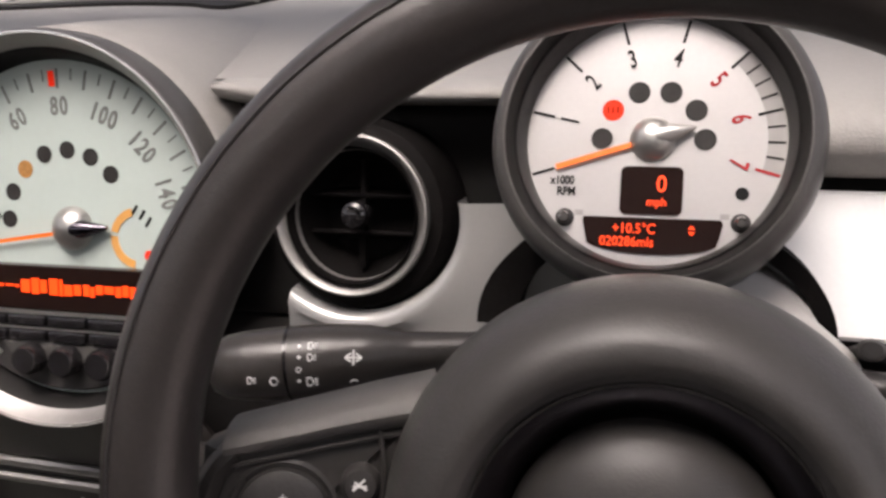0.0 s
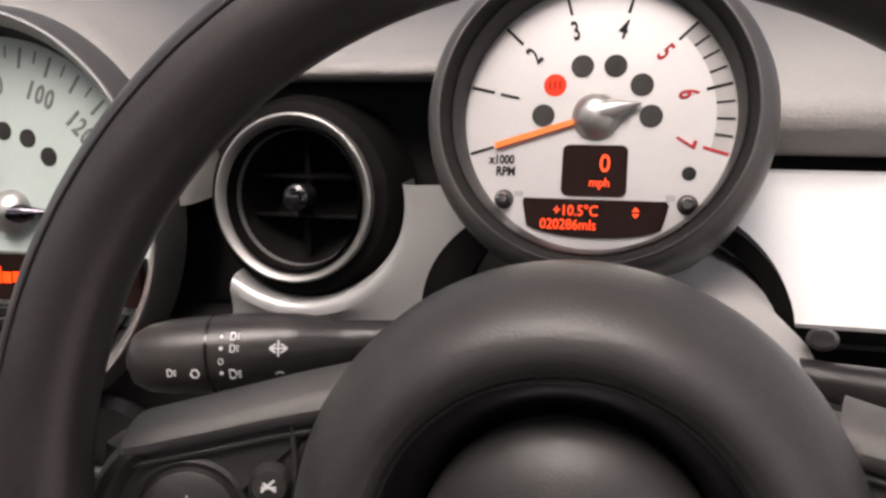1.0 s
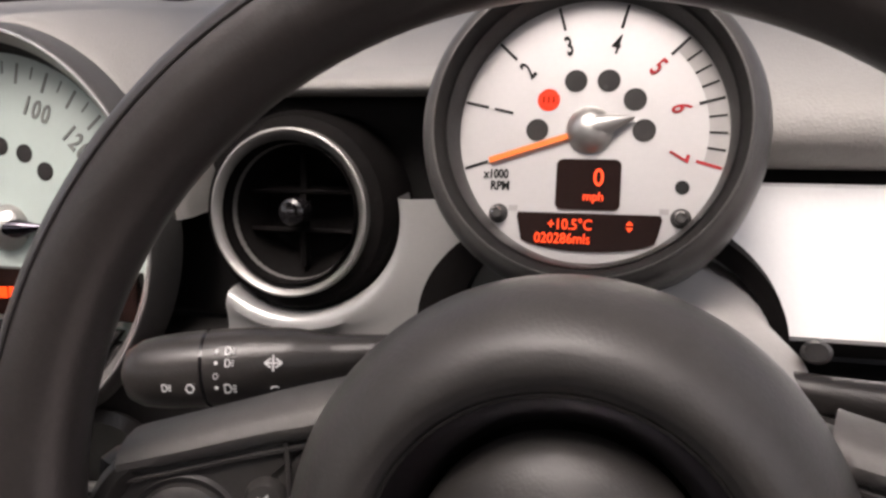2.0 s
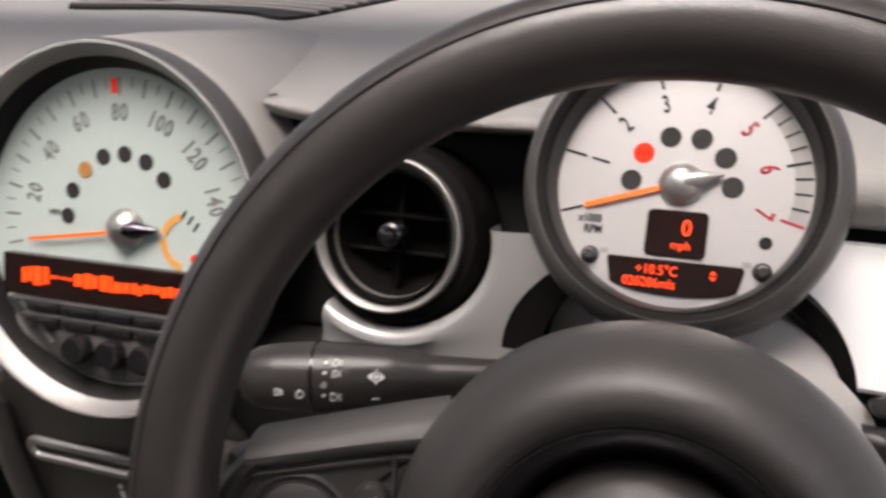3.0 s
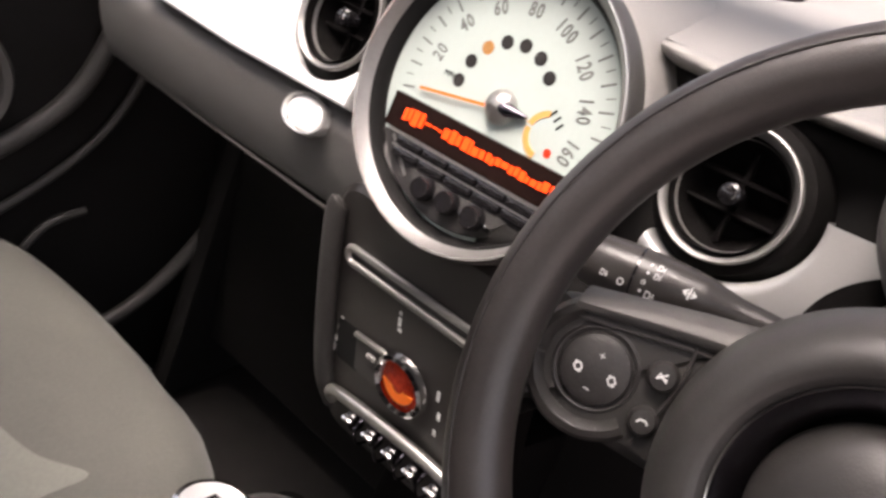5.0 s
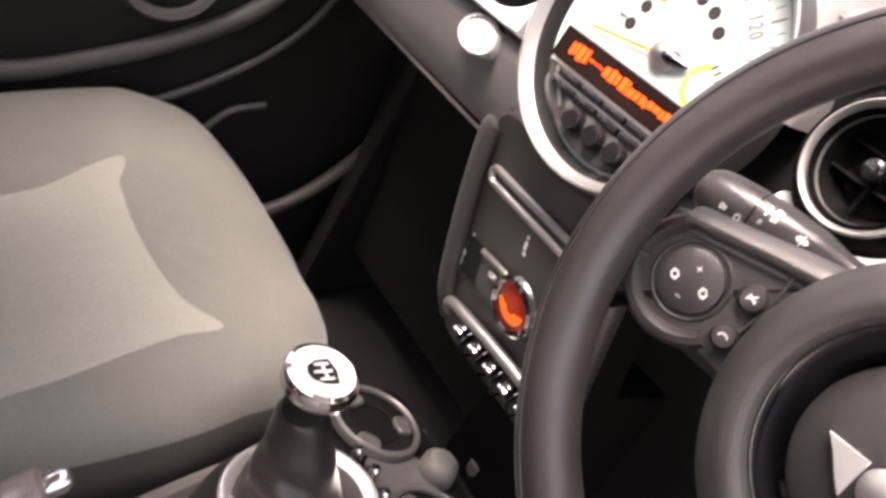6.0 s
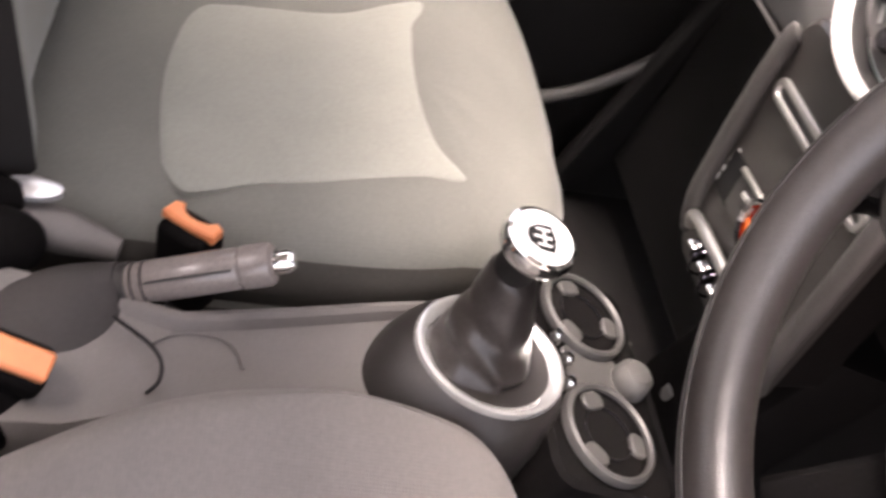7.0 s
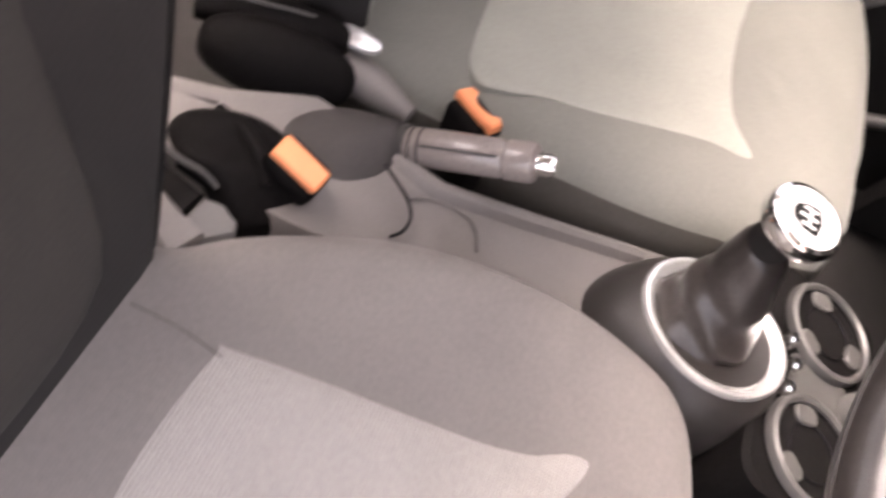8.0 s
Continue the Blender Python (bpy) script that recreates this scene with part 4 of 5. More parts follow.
lip = [CM @ Vector((x, y, 0.0035)) for x, y in round_rect(0.176, 0.0165, 0.0080, 0, 0.0735, 6)]
part("slot_lip", tube(bmesh.new(), lip, 0.0038, 8, closed=True), SATIN, stack, "grey rounded slot surround")
part("slot", slab(bmesh.new(), round_rect(0.169, 0.0105, 0.0048, 0, 0.0735), 0.004, CM @ pose(0, 0, 0.0012)), LOWER, stack, "charcoal disc slot", smooth=False)
B = CM @ pose(0.001, -0.0287, 0.002)
part("start_ring", lathe(bmesh.new(), [(0.0255, 0.0), (0.0258, 0.0065), (0.0290, 0.0095), (0.0325, 0.0070), (0.0342, 0.0)], B, 48), CHROME, stack, "chrome ring")
part("start_button", lathe(bmesh.new(), [(0, 0.0065), (0.012, 0.0060), (0.0225, 0.0042), (0.0256, 0.001)], B, 40), STARTRED, stack, "dark red start button")
# Glossy glow on the red button, drawn as an orange half.
part("start_glow", slab(bmesh.new(), [(0.0205 * math.cos(radians(a)), 0.0205 * math.sin(radians(a))) for a in range(185, 356, 10)], 0.003, B @ pose(0, 0.001, 0.0062), 0.001), ORANGE, stack, "orange half for the glossy glow on the button")
part("key_recess", slab(bmesh.new(), round_rect(0.034, 0.050, 0.004, -0.079, -0.034), 0.004, CM @ pose(0, 0, 0.0015)), INK, stack, "black recess beside the key slot", smooth=False)
part("key_slot", slab(bmesh.new(), round_rect(0.044, 0.046, 0.005, -0.044, -0.032), 0.007, CM @ pose(0, 0, 0.005), 0.002), LOWER, stack, "charcoal key slot")
part("key_strip", box(bmesh.new(), (0.044, 0.0055, 0.005), CM @ pose(-0.0435, -0.0065, 0.006, 0, 0, 4), 0.0015), SATIN, stack, "satin strip over the key slot")
# Grey guides given bright metal to put glints at the key slot.
part("key_tab", box(bmesh.new(), (0.007, 0.020, 0.004), CM @ pose(-0.026, -0.030, 0.0065), 0.0012), RINGBRIGHT, stack, "key guide, brightened for a glint")
part("key_tab", box(bmesh.new(), (0.012, 0.006, 0.004), CM @ pose(-0.040, -0.022, 0.0065), 0.0012), RINGBRIGHT, stack, "key guide, brightened for a glint")
for x, y, w, h in ((-0.0915, -0.012, 0.0035, 0.010), (-0.0955, -0.023, 0.0035, 0.007), (-0.0985, -0.038, 0.004, 0.007), (-0.101, -0.050, 0.0035, 0.009), (-0.0136, 0.046, 0.0035, 0.004), (-0.0136, 0.036, 0.004, 0.010), (-0.0125, 0.027, 0.005, 0.004), (0.046, -0.012, 0.004, 0.012), (0.050, -0.034, 0.004, 0.009), (0.048, -0.056, 0.004, 0.007)):
    part("printed_mark", bar(bmesh.new(), x, y - h / 2, x, y + h / 2, w, CM, 0.0008), WHITEINK, stack, smooth=False)
line = [CM @ Vector(p) for p in ((-0.0975, -0.120, 0.000), (-0.0965, -0.108, 0.005), (-0.086, -0.0975, 0.0075), (-0.040, -0.0905, 0.009), (0.040, -0.0865, 0.009), (0.086, -0.0925, 0.0075), (0.0965, -0.104, 0.005), (0.0975, -0.118, 0.000))]
part("toggle_rail", tube(bmesh.new(), smooth_line(line, 6), 0.0066, 14), SATIN, stack, "satin bar above the toggles")
for i in range(5):
    m = CM @ pose(-0.0480 + 0.0300 * i, -0.108, 0.008)
    tg = part("toggle", box(bmesh.new(), (0.013, 0.026, 0.016), m @ pose(0, 0, 0.004, 14), 0.004), GLOSS, stack, "gloss black toggle switch")
    part("toggle_tip", box(bmesh.new(), (0.0145, 0.0065, 0.006), m @ pose(0, 0.007, 0.0145, 14), 0.002), CHROME, tg, "chrome tip")
    part("toggle_guard", tube(bmesh.new(), smooth_line([m @ Vector((0.0150, 0.016, 0.004)), m @ Vector((0.0155, 0.009, 0.018)), m @ Vector((0.0155, -0.013, 0.014)), m @ Vector((0.0155, -0.020, 0))], 3), 0.0017, 8), DARKCHROME, stack, "dark chrome toggle guard")
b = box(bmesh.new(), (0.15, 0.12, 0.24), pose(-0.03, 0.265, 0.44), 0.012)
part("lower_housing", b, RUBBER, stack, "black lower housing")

# ---- centre tunnel ----
tunnel = thing("centre_tunnel", (-0.03, -0.3, 0.06), "grey plastic centre tunnel between the two front seats", "console")
bm = bmesh.new()
rows = []
for y, z, xl, xr in ((-1.2, 0.13, 0.0, 0.09), (-0.70, 0.14, 0.02, 0.08), (-0.65, 0.20, 0.028, 0.078), (-0.632, 0.235, 0.024, 0.080), (-0.58, 0.246, 0.004, 0.102), (-0.51, 0.250, -0.052, 0.107), (-0.44, 0.26, -0.048, 0.10), (-0.36, 0.283, -0.026, 0.076), (-0.26, 0.295, -0.056, 0.048), (-0.155, 0.305, -0.092, 0.045), (-0.11, 0.312, -0.104, 0.05), (0.0, 0.318, -0.115, 0.045), (0.2, 0.32, -0.14, 0.04)):
    cx, hw = (xl + xr) / 2, (xr - xl) / 2
    up = 0.0055 * min(1.0, max(0.0, (y + 0.44) / 0.08))
    rows.append([(cx + sx * hw + dx, y, zz) for sx, dx, zz in ((-1, -0.02, 0.06), (-1, -0.012, z - 0.06), (-1, -0.005, z - 0.010), (-1, 0.000, z - 0.003 + 0.8 * up), (-1, 0.006, z - 0.002 + up), (-1, 0.012, z - 0.004 + 0.8 * up), (-1, 0.017, z - 0.006 - 0.9 * up), (-0.55, 0, z - 0.007 - 1.2 * up), (0, 0, z - 0.008 - 1.4 * up), (0.6, 0, z - 0.007 - 0.9 * up), (0.93, 0, z - 0.004), (1.0, 0, z - 0.014), (1, 0.008, z - 0.06), (1, 0.02, 0.06))])
loft(bm, rows, closed_row=True)
part("shell", bm, TUNNEL, tunnel, "grey moulded tunnel")
GM = axes((-0.023, -0.059, 0.350), (0, -0.12, 1), (0, 1, 0))
rows = []
for k, drop, shift in ((0.0, 0.0, 0.0), (0.12, 0.002, 0.0), (0.35, -0.006, 0.0), (0.62, -0.022, 0.0), (0.85, -0.045, 0.0), (1.0, -0.085, 0.0), (1.06, -0.14, 0.0)):
    row = []
    for i in range(64):
        a = 2 * math.pi * i / 64
        c, d = math.cos(a), math.sin(a)
        tail = max(0.0, math.cos(a - radians(-68))) ** 5
        low = Vector((0.103 * c, 0.112 * d, 0)) * (1 + 0.22 * tail)
        top = Vector((0.078 * 0.86 * c, 0.078 * d, 0))
        row.append(GM @ (top.lerp(low, k) + Vector((0, 0, drop))))
    rows.append(row)
bm = bmesh.new()
loft(bm, rows, closed_row=True)
part("gear_pod", bm, PODBLACK, tunnel, "charcoal rounded gear housing")
part("pale_clip", box(bmesh.new(), (0.011, 0.024, 0.018), pose(0.0655, -0.143, 0.336, 0, 25, -24), 0.003), PAD, tunnel, "pale clip on the housing edge")
part("moulded_line", tube(bmesh.new(), smooth_line([(0.007, -0.383, 0.268), (-0.006, -0.365, 0.271), (-0.013, -0.341, 0.2745), (-0.012, -0.318, 0.277), (-0.002, -0.304, 0.278), (0.016, -0.297, 0.278)], 5), 0.0015, 8), TUNNEL, tunnel, "thin moulded line in the tunnel")
part("tray_post", lathe(bmesh.new(), [(0, 0.022), (0.012, 0.021), (0.017, 0.016), (0.0185, 0.006), (0.019, -0.01)], axes((-0.050, 0.150, 0.340), (0, -0.15, 1), (0, 1, 0)) @ Matrix.Scale(1.3, 4), 28), PODGREY, tunnel, "rounded grey post between the cup holders")
part("socket_cap", lathe(bmesh.new(), [(0, 0.030), (0.010, 0.0295), (0.0185, 0.025), (0.0215, 0.014), (0.022, -0.01)], axes((-0.047, 0.228, 0.338), (0, -0.35, 1), (0, 1, 0)), 28), PODGREY, tunnel, "rounded grey socket cap")
part("cap_mark", box(bmesh.new(), (0.011, 0.004, 0.0015), axes((-0.043, 0.2115, 0.365), (0.15, -0.55, 1), (0, 1, 0)), 0.0004), WHITEINK, tunnel, "small white mark")
part("tray_web", slab(bmesh.new(), round_rect(0.062, 0.085, 0.014, 0, 0), 0.004, axes((-0.050, 0.098, 0.3415), (0, 0, 1), (0, 1, 0)), 0.0015), LOWER, tunnel, "grey web between the cup holders")
part("gear_ring", lathe(bmesh.new(), [(0.087, -0.006), (0.0868, 0.003), (0.0850, 0.0066), (0.082, 0.0074), (0.078, 0.0062), (0.070, -0.0005), (0.062, -0.0085), (0.0575, -0.0140), (0.0568, -0.018)], GM, 72, sx=0.86), RINGBRIGHT, tunnel, "broad satin metal ring")
part("ring_floor", lathe(bmesh.new(), [(0.0572, -0.0150), (0.050, -0.0175), (0.03, -0.0180), (0.0, -0.0182)], GM, 56, sx=0.86), RUBBER, tunnel, "black floor inside the ring")
for x, y in ((-0.081, 0.043), (-0.051, 0.051), (-0.018, 0.046)):
    part("chrome_switch", lathe(bmesh.new(), [(0, 0.009), (0.005, 0.008), (0.0085, 0.003), (0.009, -0.010)], axes((x, y, 0.350), (0, -0.2, 1), (0, 1, 0)), 18), CHROME, tunnel, "small chrome button")
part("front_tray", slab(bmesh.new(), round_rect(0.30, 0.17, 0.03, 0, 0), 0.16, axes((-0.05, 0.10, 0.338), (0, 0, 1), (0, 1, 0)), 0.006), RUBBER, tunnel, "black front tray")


def cup_holder(at):
    t = thing("cup_holder", at, "round black cup holder with a satin rim, in the console tray", "cup holder", "cup holders in the console")
    m = axes(at, (0, 0, 1), (0, 1, 0))
    part("rim", lathe(bmesh.new(), [(0.0520, 0.003), (0.0525, 0.009), (0.0560, 0.0115), (0.0600, 0.0095), (0.0620, 0.003), (0.062, 0.0)], m, 56), RINGGREY, t, "satin rim")
    part("well", lathe(bmesh.new(), [(0.0525, 0.006), (0.051, 0.0015), (0.03, 0.001), (0, 0.001)], m, 48), RUBBER, t, "black well")
    part("inner_lip", lathe(bmesh.new(), [(0.0300, 0.001), (0.0306, 0.0042), (0.0318, 0.0045), (0.0328, 0.001)], m, 40), GLOSS, t, "thin inner ring")
    for k in range(3):
        a = radians(80 + 120 * k)
        b = slab(bmesh.new(), round_rect(0.030, 0.022, 0.009), 0.005, m @ pose(0.040 * math.cos(a), 0.040 * math.sin(a), 0.007, 0, 0, math.degrees(a) - 90), 0.002)
        part("grip_tab", b, LOWER, t, "grey gripping tab")
    return t


cup = cup_holder((-0.130, 0.099, 0.342))
copy_thing(cup, pose(0.032, 0.092, 0.342))

# ---- gear lever ----
gear = thing("gear_lever", (-0.022, -0.062, 0.345), "gear lever with chrome ball knob and black leather boot", "gear lever")
b = bmesh.new()
foot, neck = Vector((-0.0235, -0.0595, 0.328)), Vector((-0.040, -0.104, 0.464))
rows = []
for i in range(41):
    t = i / 40
    c = foot.lerp(neck, t)
    rx = float(np.interp(t, (0, 0.12, 0.28, 0.5, 0.75, 0.92, 1), (0.0585, 0.058, 0.052, 0.0425, 0.034, 0.029, 0.022)))
    row = []
    for k in range(56):
        a = 2 * math.pi * k / 56
        fold = 0.105 * math.sin(t * 21 + 1.4 * math.sin(a + 0.7) + 0.5 * math.sin(3 * a)) * max(0.0, 1 - 1.25 * t)
        pleat = 0.05 * math.sin(7 * a + 5 * t) * max(0.0, 1 - 1.8 * t)
        row.append(c + Vector((rx * (1 + fold + pleat) * math.cos(a) * 0.90, rx * (1 + fold + pleat) * math.sin(a), 0.004 * math.sin(2 * a + 9 * t) * (1 - t))))
    rows.append(row)
loft(b, rows, closed_row=True)
part("boot", b, BOOT, gear, "creased black leather boot")
KM = axes((-0.031, -0.114, 0.5125), (0.10, -0.12, 1), (0, 1, 0)) @ Matrix.Scale(0.98, 4)
part("collar", lathe(bmesh.new(), [(0.020, -0.062), (0.0215, -0.045), (0.021, -0.03), (0.026, -0.022)], KM, 32), VOID, gear, "black collar")
part("knob", lathe(bmesh.new(), [(0.018, -0.030), (0.029, -0.026), (0.0365, -0.016), (0.0385, -0.006), (0.036, 0.001), (0.0315, 0.0025)], KM, 56), CHROME, gear, "chrome knob")
part("shift_plate", lathe(bmesh.new(), [(0.0315, 0.0025), (0.029, 0.001), (0.0, 0.0012)], KM, 48), SILVER, gear, "engraved shift pattern plate")
o = [(-0.0155, 0.011), (0.0, 0.0145), (0.0155, 0.011), (0.0145, -0.004), (0.008, -0.0145), (0.0, -0.017), (-0.008, -0.0145), (-0.0145, -0.004)]
part("plate_field", slab(bmesh.new(), o, 0.0006, KM @ pose(0, 0, 0.0018)), INK, gear, "dark engraved field", smooth=False)
for x0, y0, x1, y1 in ((-0.009, 0.008, -0.009, -0.007), (0, 0.009, 0, -0.010), (0.009, 0.008, 0.009, -0.007), (-0.009, 0.001, 0.009, 0.001)):
    part("engraved_line", bar(bmesh.new(), x0, y0, x1, y1, 0.0026, KM, 0.0024), SILVER, gear, smooth=False)

# ---- handbrake ----
brake = thing("handbrake", (-0.05, -0.45, 0.26), "handbrake lever in dark leather with chrome button", "handbrake")
H0, H1 = Vector((-0.056, -0.408, 0.264)), Vector((-0.051, -0.302, 0.357))
hd = (H1 - H0).normalized()
part("grip", tube(bmesh.new(), [H0, H0 + hd * 0.006, H0.lerp(H1, 0.3), H0.lerp(H1, 0.74), H0.lerp(H1, 0.765)], [0.018, 0.0205, 0.0205, 0.0200, 0.0180], 24), GRIP, brake, "leather grip, lightened for its highlight")
part("end_cap", tube(bmesh.new(), [H0.lerp(H1, 0.762), H0.lerp(H1, 0.785), H0.lerp(H1, 0.95), H1 - hd * 0.003, H1], [0.0175, 0.0208, 0.0208, 0.0195, 0.0150], 24), GRIP, brake, "smooth grip end")
for k in (0.06, 0.13):
    p = H0.lerp(H1, k)
    part("grip_groove", tube(bmesh.new(), [p, p + hd * 0.0020], 0.0209, 24), VOID, brake, "dark groove round the grip")
side = Vector((0.70, -0.45, 0.55))
side = (side - hd * side.dot(hd)).normalized()
part("grip_seam", tube(bmesh.new(), [H0.lerp(H1, k) + side * 0.0203 for k in (0.16, 0.4, 0.74)], 0.0014, 8), HUBGREY, brake, "sewn seam along the grip")
part("collar_ring", tube(bmesh.new(), [H0 - hd * 0.005, H0 + hd * 0.003], 0.0215, 24), HUBGREY, brake, "charcoal collar")
part("button", tube(bmesh.new(), [H1 - hd * 0.004, H1 + hd * 0.012, H1 + hd * 0.018], [0.0115, 0.0115, 0.008], 18), CHROME, brake, "chrome release button")
b = bmesh.new()
rows = []
for i in range(15):
    t = i / 14
    c = Vector((0.008, -0.456, 0.232)).lerp(H0, t ** 1.5)
    rx, ry = 0.046 * (1 - t ** 2.6) + 0.021, 0.046 * (1 - t ** 2.6) + 0.021
    rows.append([c + Vector((rx * (1 + 0.06 * (1 - t) * math.sin(3 * a + 5 * t)) * math.cos(a), ry * (1 + 0.05 * math.sin(4 * a + 7 * t) * (1 - t)) * math.sin(a), -0.014 * t * math.sin(a) + 0.004 * math.sin(9 * t + a) * (1 - t))) for a in [2 * math.pi * k / 44 for k in range(44)]])
loft(b, rows, closed_row=True)
part("gaiter", b, GAITER, brake, "dark folded gaiter")

# ---- seats ----


FIRM = ((0.0, 0), (0.2, 0), (0.4, 0), (0.6, 0), (0.75, 0), (0.86, 0.02), (0.92, 0.09), (0.96, 0.25), (0.985, 0.48), (1.0, 0.75), (1.0, 1.0))
PLUMP = ((0.0, 0), (0.2, 0), (0.4, 0), (0.6, 0), (0.7, 0.012), (0.78, 0.04), (0.85, 0.10), (0.905, 0.19), (0.95, 0.33), (0.982, 0.52), (1.0, 0.74), (0.992, 0.9), (0.975, 1.0))


def pillow(bm, outline, top, roll, depth, m=Matrix(), soft=FIRM):
    """A cushion: the outline in plan, a height function, edges that roll down."""
    k = len(outline)
    cx, cy = sum(p[0] for p in outline) / k, sum(p[1] for p in outline) / k
    rings = []
    for s, d in soft:
        row = []
        for x, y in outline:
            px, py = cx + s * (x - cx), cy + s * (y - cy)
            row.append(m @ Vector((px, py, top(px, py) - d * roll)))
        rings.append(row)
    rings.append([m @ Vector((x, y, top(x, y) - depth)) for x, y in outline])
    vs = [[bm.verts.new(m @ Vector((cx, cy, top(cx, cy))))]] + [[bm.verts.new(p) for p in r] for r in rings[1:]]
    for a, b in zip(vs, vs[1:]):
        for i in range(k):
            j = (i + 1) % k
            q = list(dict.fromkeys([a[i % len(a)], a[j % len(a)], b[j], b[i]]))
            bm.faces.new(q)
    bm.faces.new(vs[-1])
    return bm


def seat(name, cx, y0, half, rear, front, insert, back, lean, bh, plan, roll, soft, crown, seams, cloth, trim, label):
    """A front seat: cushion with side bolsters, lighter insert, backrest."""
    t = thing(name, (cx, -0.3, 0.06), label, "car seat", "front seats")

    def top(x, y):
        u = (x - cx) / half
        b = max(0.0, abs(u) - 0.55) / 0.45
        if soft is PLUMP:
            lie = 0.36 * min(0.0, y + 0.07) + 0.04 * max(0.0, y + 0.07)
        else:
            lie = 0.13 * (y + 0.06)
        if soft is PLUMP:
            lie += 0.03 * min(1.0, max(0.0, -u - 0.25) / 0.6) ** 1.5
        return y0 + lie + crown * min(b, 1) ** 1.5 - 0.10 * max(0, y - (front - 0.12)) ** 2 / 0.0144 * 0.35

    o = smooth_line([(cx + half * u, v, 0) for u, v in plan] + [(cx, rear - 0.02, 0)], 6, True)
    part("cushion", pillow(bmesh.new(), [(p.x, p.y) for p in o], top, roll, roll + 0.015, soft=soft), trim[0], t, "grey fabric cushion with bolsters")
    # Dark band over the flank stands in for its shade.
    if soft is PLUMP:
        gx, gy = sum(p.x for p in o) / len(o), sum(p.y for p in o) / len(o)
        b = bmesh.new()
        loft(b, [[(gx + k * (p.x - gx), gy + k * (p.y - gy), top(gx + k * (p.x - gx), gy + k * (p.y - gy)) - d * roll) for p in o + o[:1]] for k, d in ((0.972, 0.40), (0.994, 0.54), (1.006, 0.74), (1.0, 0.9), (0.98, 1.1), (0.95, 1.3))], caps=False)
        part("shaded_side", b, SIDECLOTH, t, "cushion side, darkened for the shade beside the tunnel")
    o = smooth_line([(cx + u, v, 0) for u, v in insert], 6, True)
    part("insert", pillow(bmesh.new(), [(p.x, p.y) for p in o], lambda x, y: top(x, y) + 0.002, 0.005, 0.02), trim[1], t, "lighter woven insert")
    for line in seams:
        part("seam", tube(bmesh.new(), smooth_line([(cx + x, y, top(cx + x, y) + 0.0004) for x, y in line], 5), 0.0008, 6), SEAM, t, "sewn seam")
    b = bmesh.new()
    box(b, (1.5 * half, front - rear - 0.06, 0.12), pose(cx, (front + rear) / 2 - 0.02, 0.121), 0.03)
    part("base", b, DARKCLOTH, t, "dark cloth seat base")
    bmx = axes((cx, back, y0 - 0.08), (0, math.cos(radians(lean)), math.sin(radians(lean))), (0, -math.sin(radians(lean)), math.cos(radians(lean))))

    def back_top(x, y):
        u = x / bh
        b_ = max(0.0, abs(u) - 0.5) / 0.5
        lumbar = 0.042 * math.exp(-(max(0.0, y - 0.02) / 0.13) ** 2) if soft is FIRM else 0.0
        return 0.03 + max(lumbar, 0.055 * min(b_, 1) ** 1.4)

    o = smooth_line([(bh * u, v, 0) for u, v in ((-0.84, -0.09), (-0.95, -0.05), (-0.99, 0.07), (-1.0, 0.32), (-0.86, 0.50), (-0.5, 0.60), (0.5, 0.60), (0.86, 0.50), (1.0, 0.32), (0.99, 0.07), (0.95, -0.05), (0.84, -0.09), (0, -0.10))], 6, True)
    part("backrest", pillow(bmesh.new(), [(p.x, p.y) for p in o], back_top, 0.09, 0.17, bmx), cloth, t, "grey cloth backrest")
    # Dark skin round the backrest puts the shade of its sides into colour.
    gy = sum(p.y for p in o) / len(o)
    b = bmesh.new()
    loft(b, [[bmx @ Vector((k * p.x, gy + k * (p.y - gy), back_top(k * p.x, k * p.y) - z)) for p in o + o[:1]] for k, z in ((0.945, 0.010), (0.965, 0.021), (0.988, 0.040), (1.004, 0.060), (1.010, 0.075), (1.010, 0.13), (1.004, 0.168), (0.97, 0.176), (0.3, 0.178))], caps=False)
    part("shaded_side", b, DARKCLOTH, t, "backrest side, darkened for its shade")
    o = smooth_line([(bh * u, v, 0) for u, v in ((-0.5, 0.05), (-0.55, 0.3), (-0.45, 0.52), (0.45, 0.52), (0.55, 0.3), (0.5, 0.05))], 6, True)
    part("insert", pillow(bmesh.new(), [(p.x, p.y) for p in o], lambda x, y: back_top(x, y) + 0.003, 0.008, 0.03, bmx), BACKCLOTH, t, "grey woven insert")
    o = smooth_line([(0.13 * u, v, 0) for u, v in ((-0.9, 0.66), (-1.0, 0.75), (-0.7, 0.83), (0.7, 0.83), (1.0, 0.75), (0.9, 0.66))], 6, True)
    part("headrest", pillow(bmesh.new(), [(p.x, p.y) for p in o], lambda x, y: 0.02, 0.04, 0.09, bmx), BOLSTER, t, "grey headrest")
    for s in (-1, 1):
        part("headrest_post", tube(bmesh.new(), [bmx @ Vector((s * 0.05, 0.5, -0.06)), bmx @ Vector((s * 0.05, 0.70, -0.04))], 0.006, 10), CHROME, t, "chrome post")
    return t


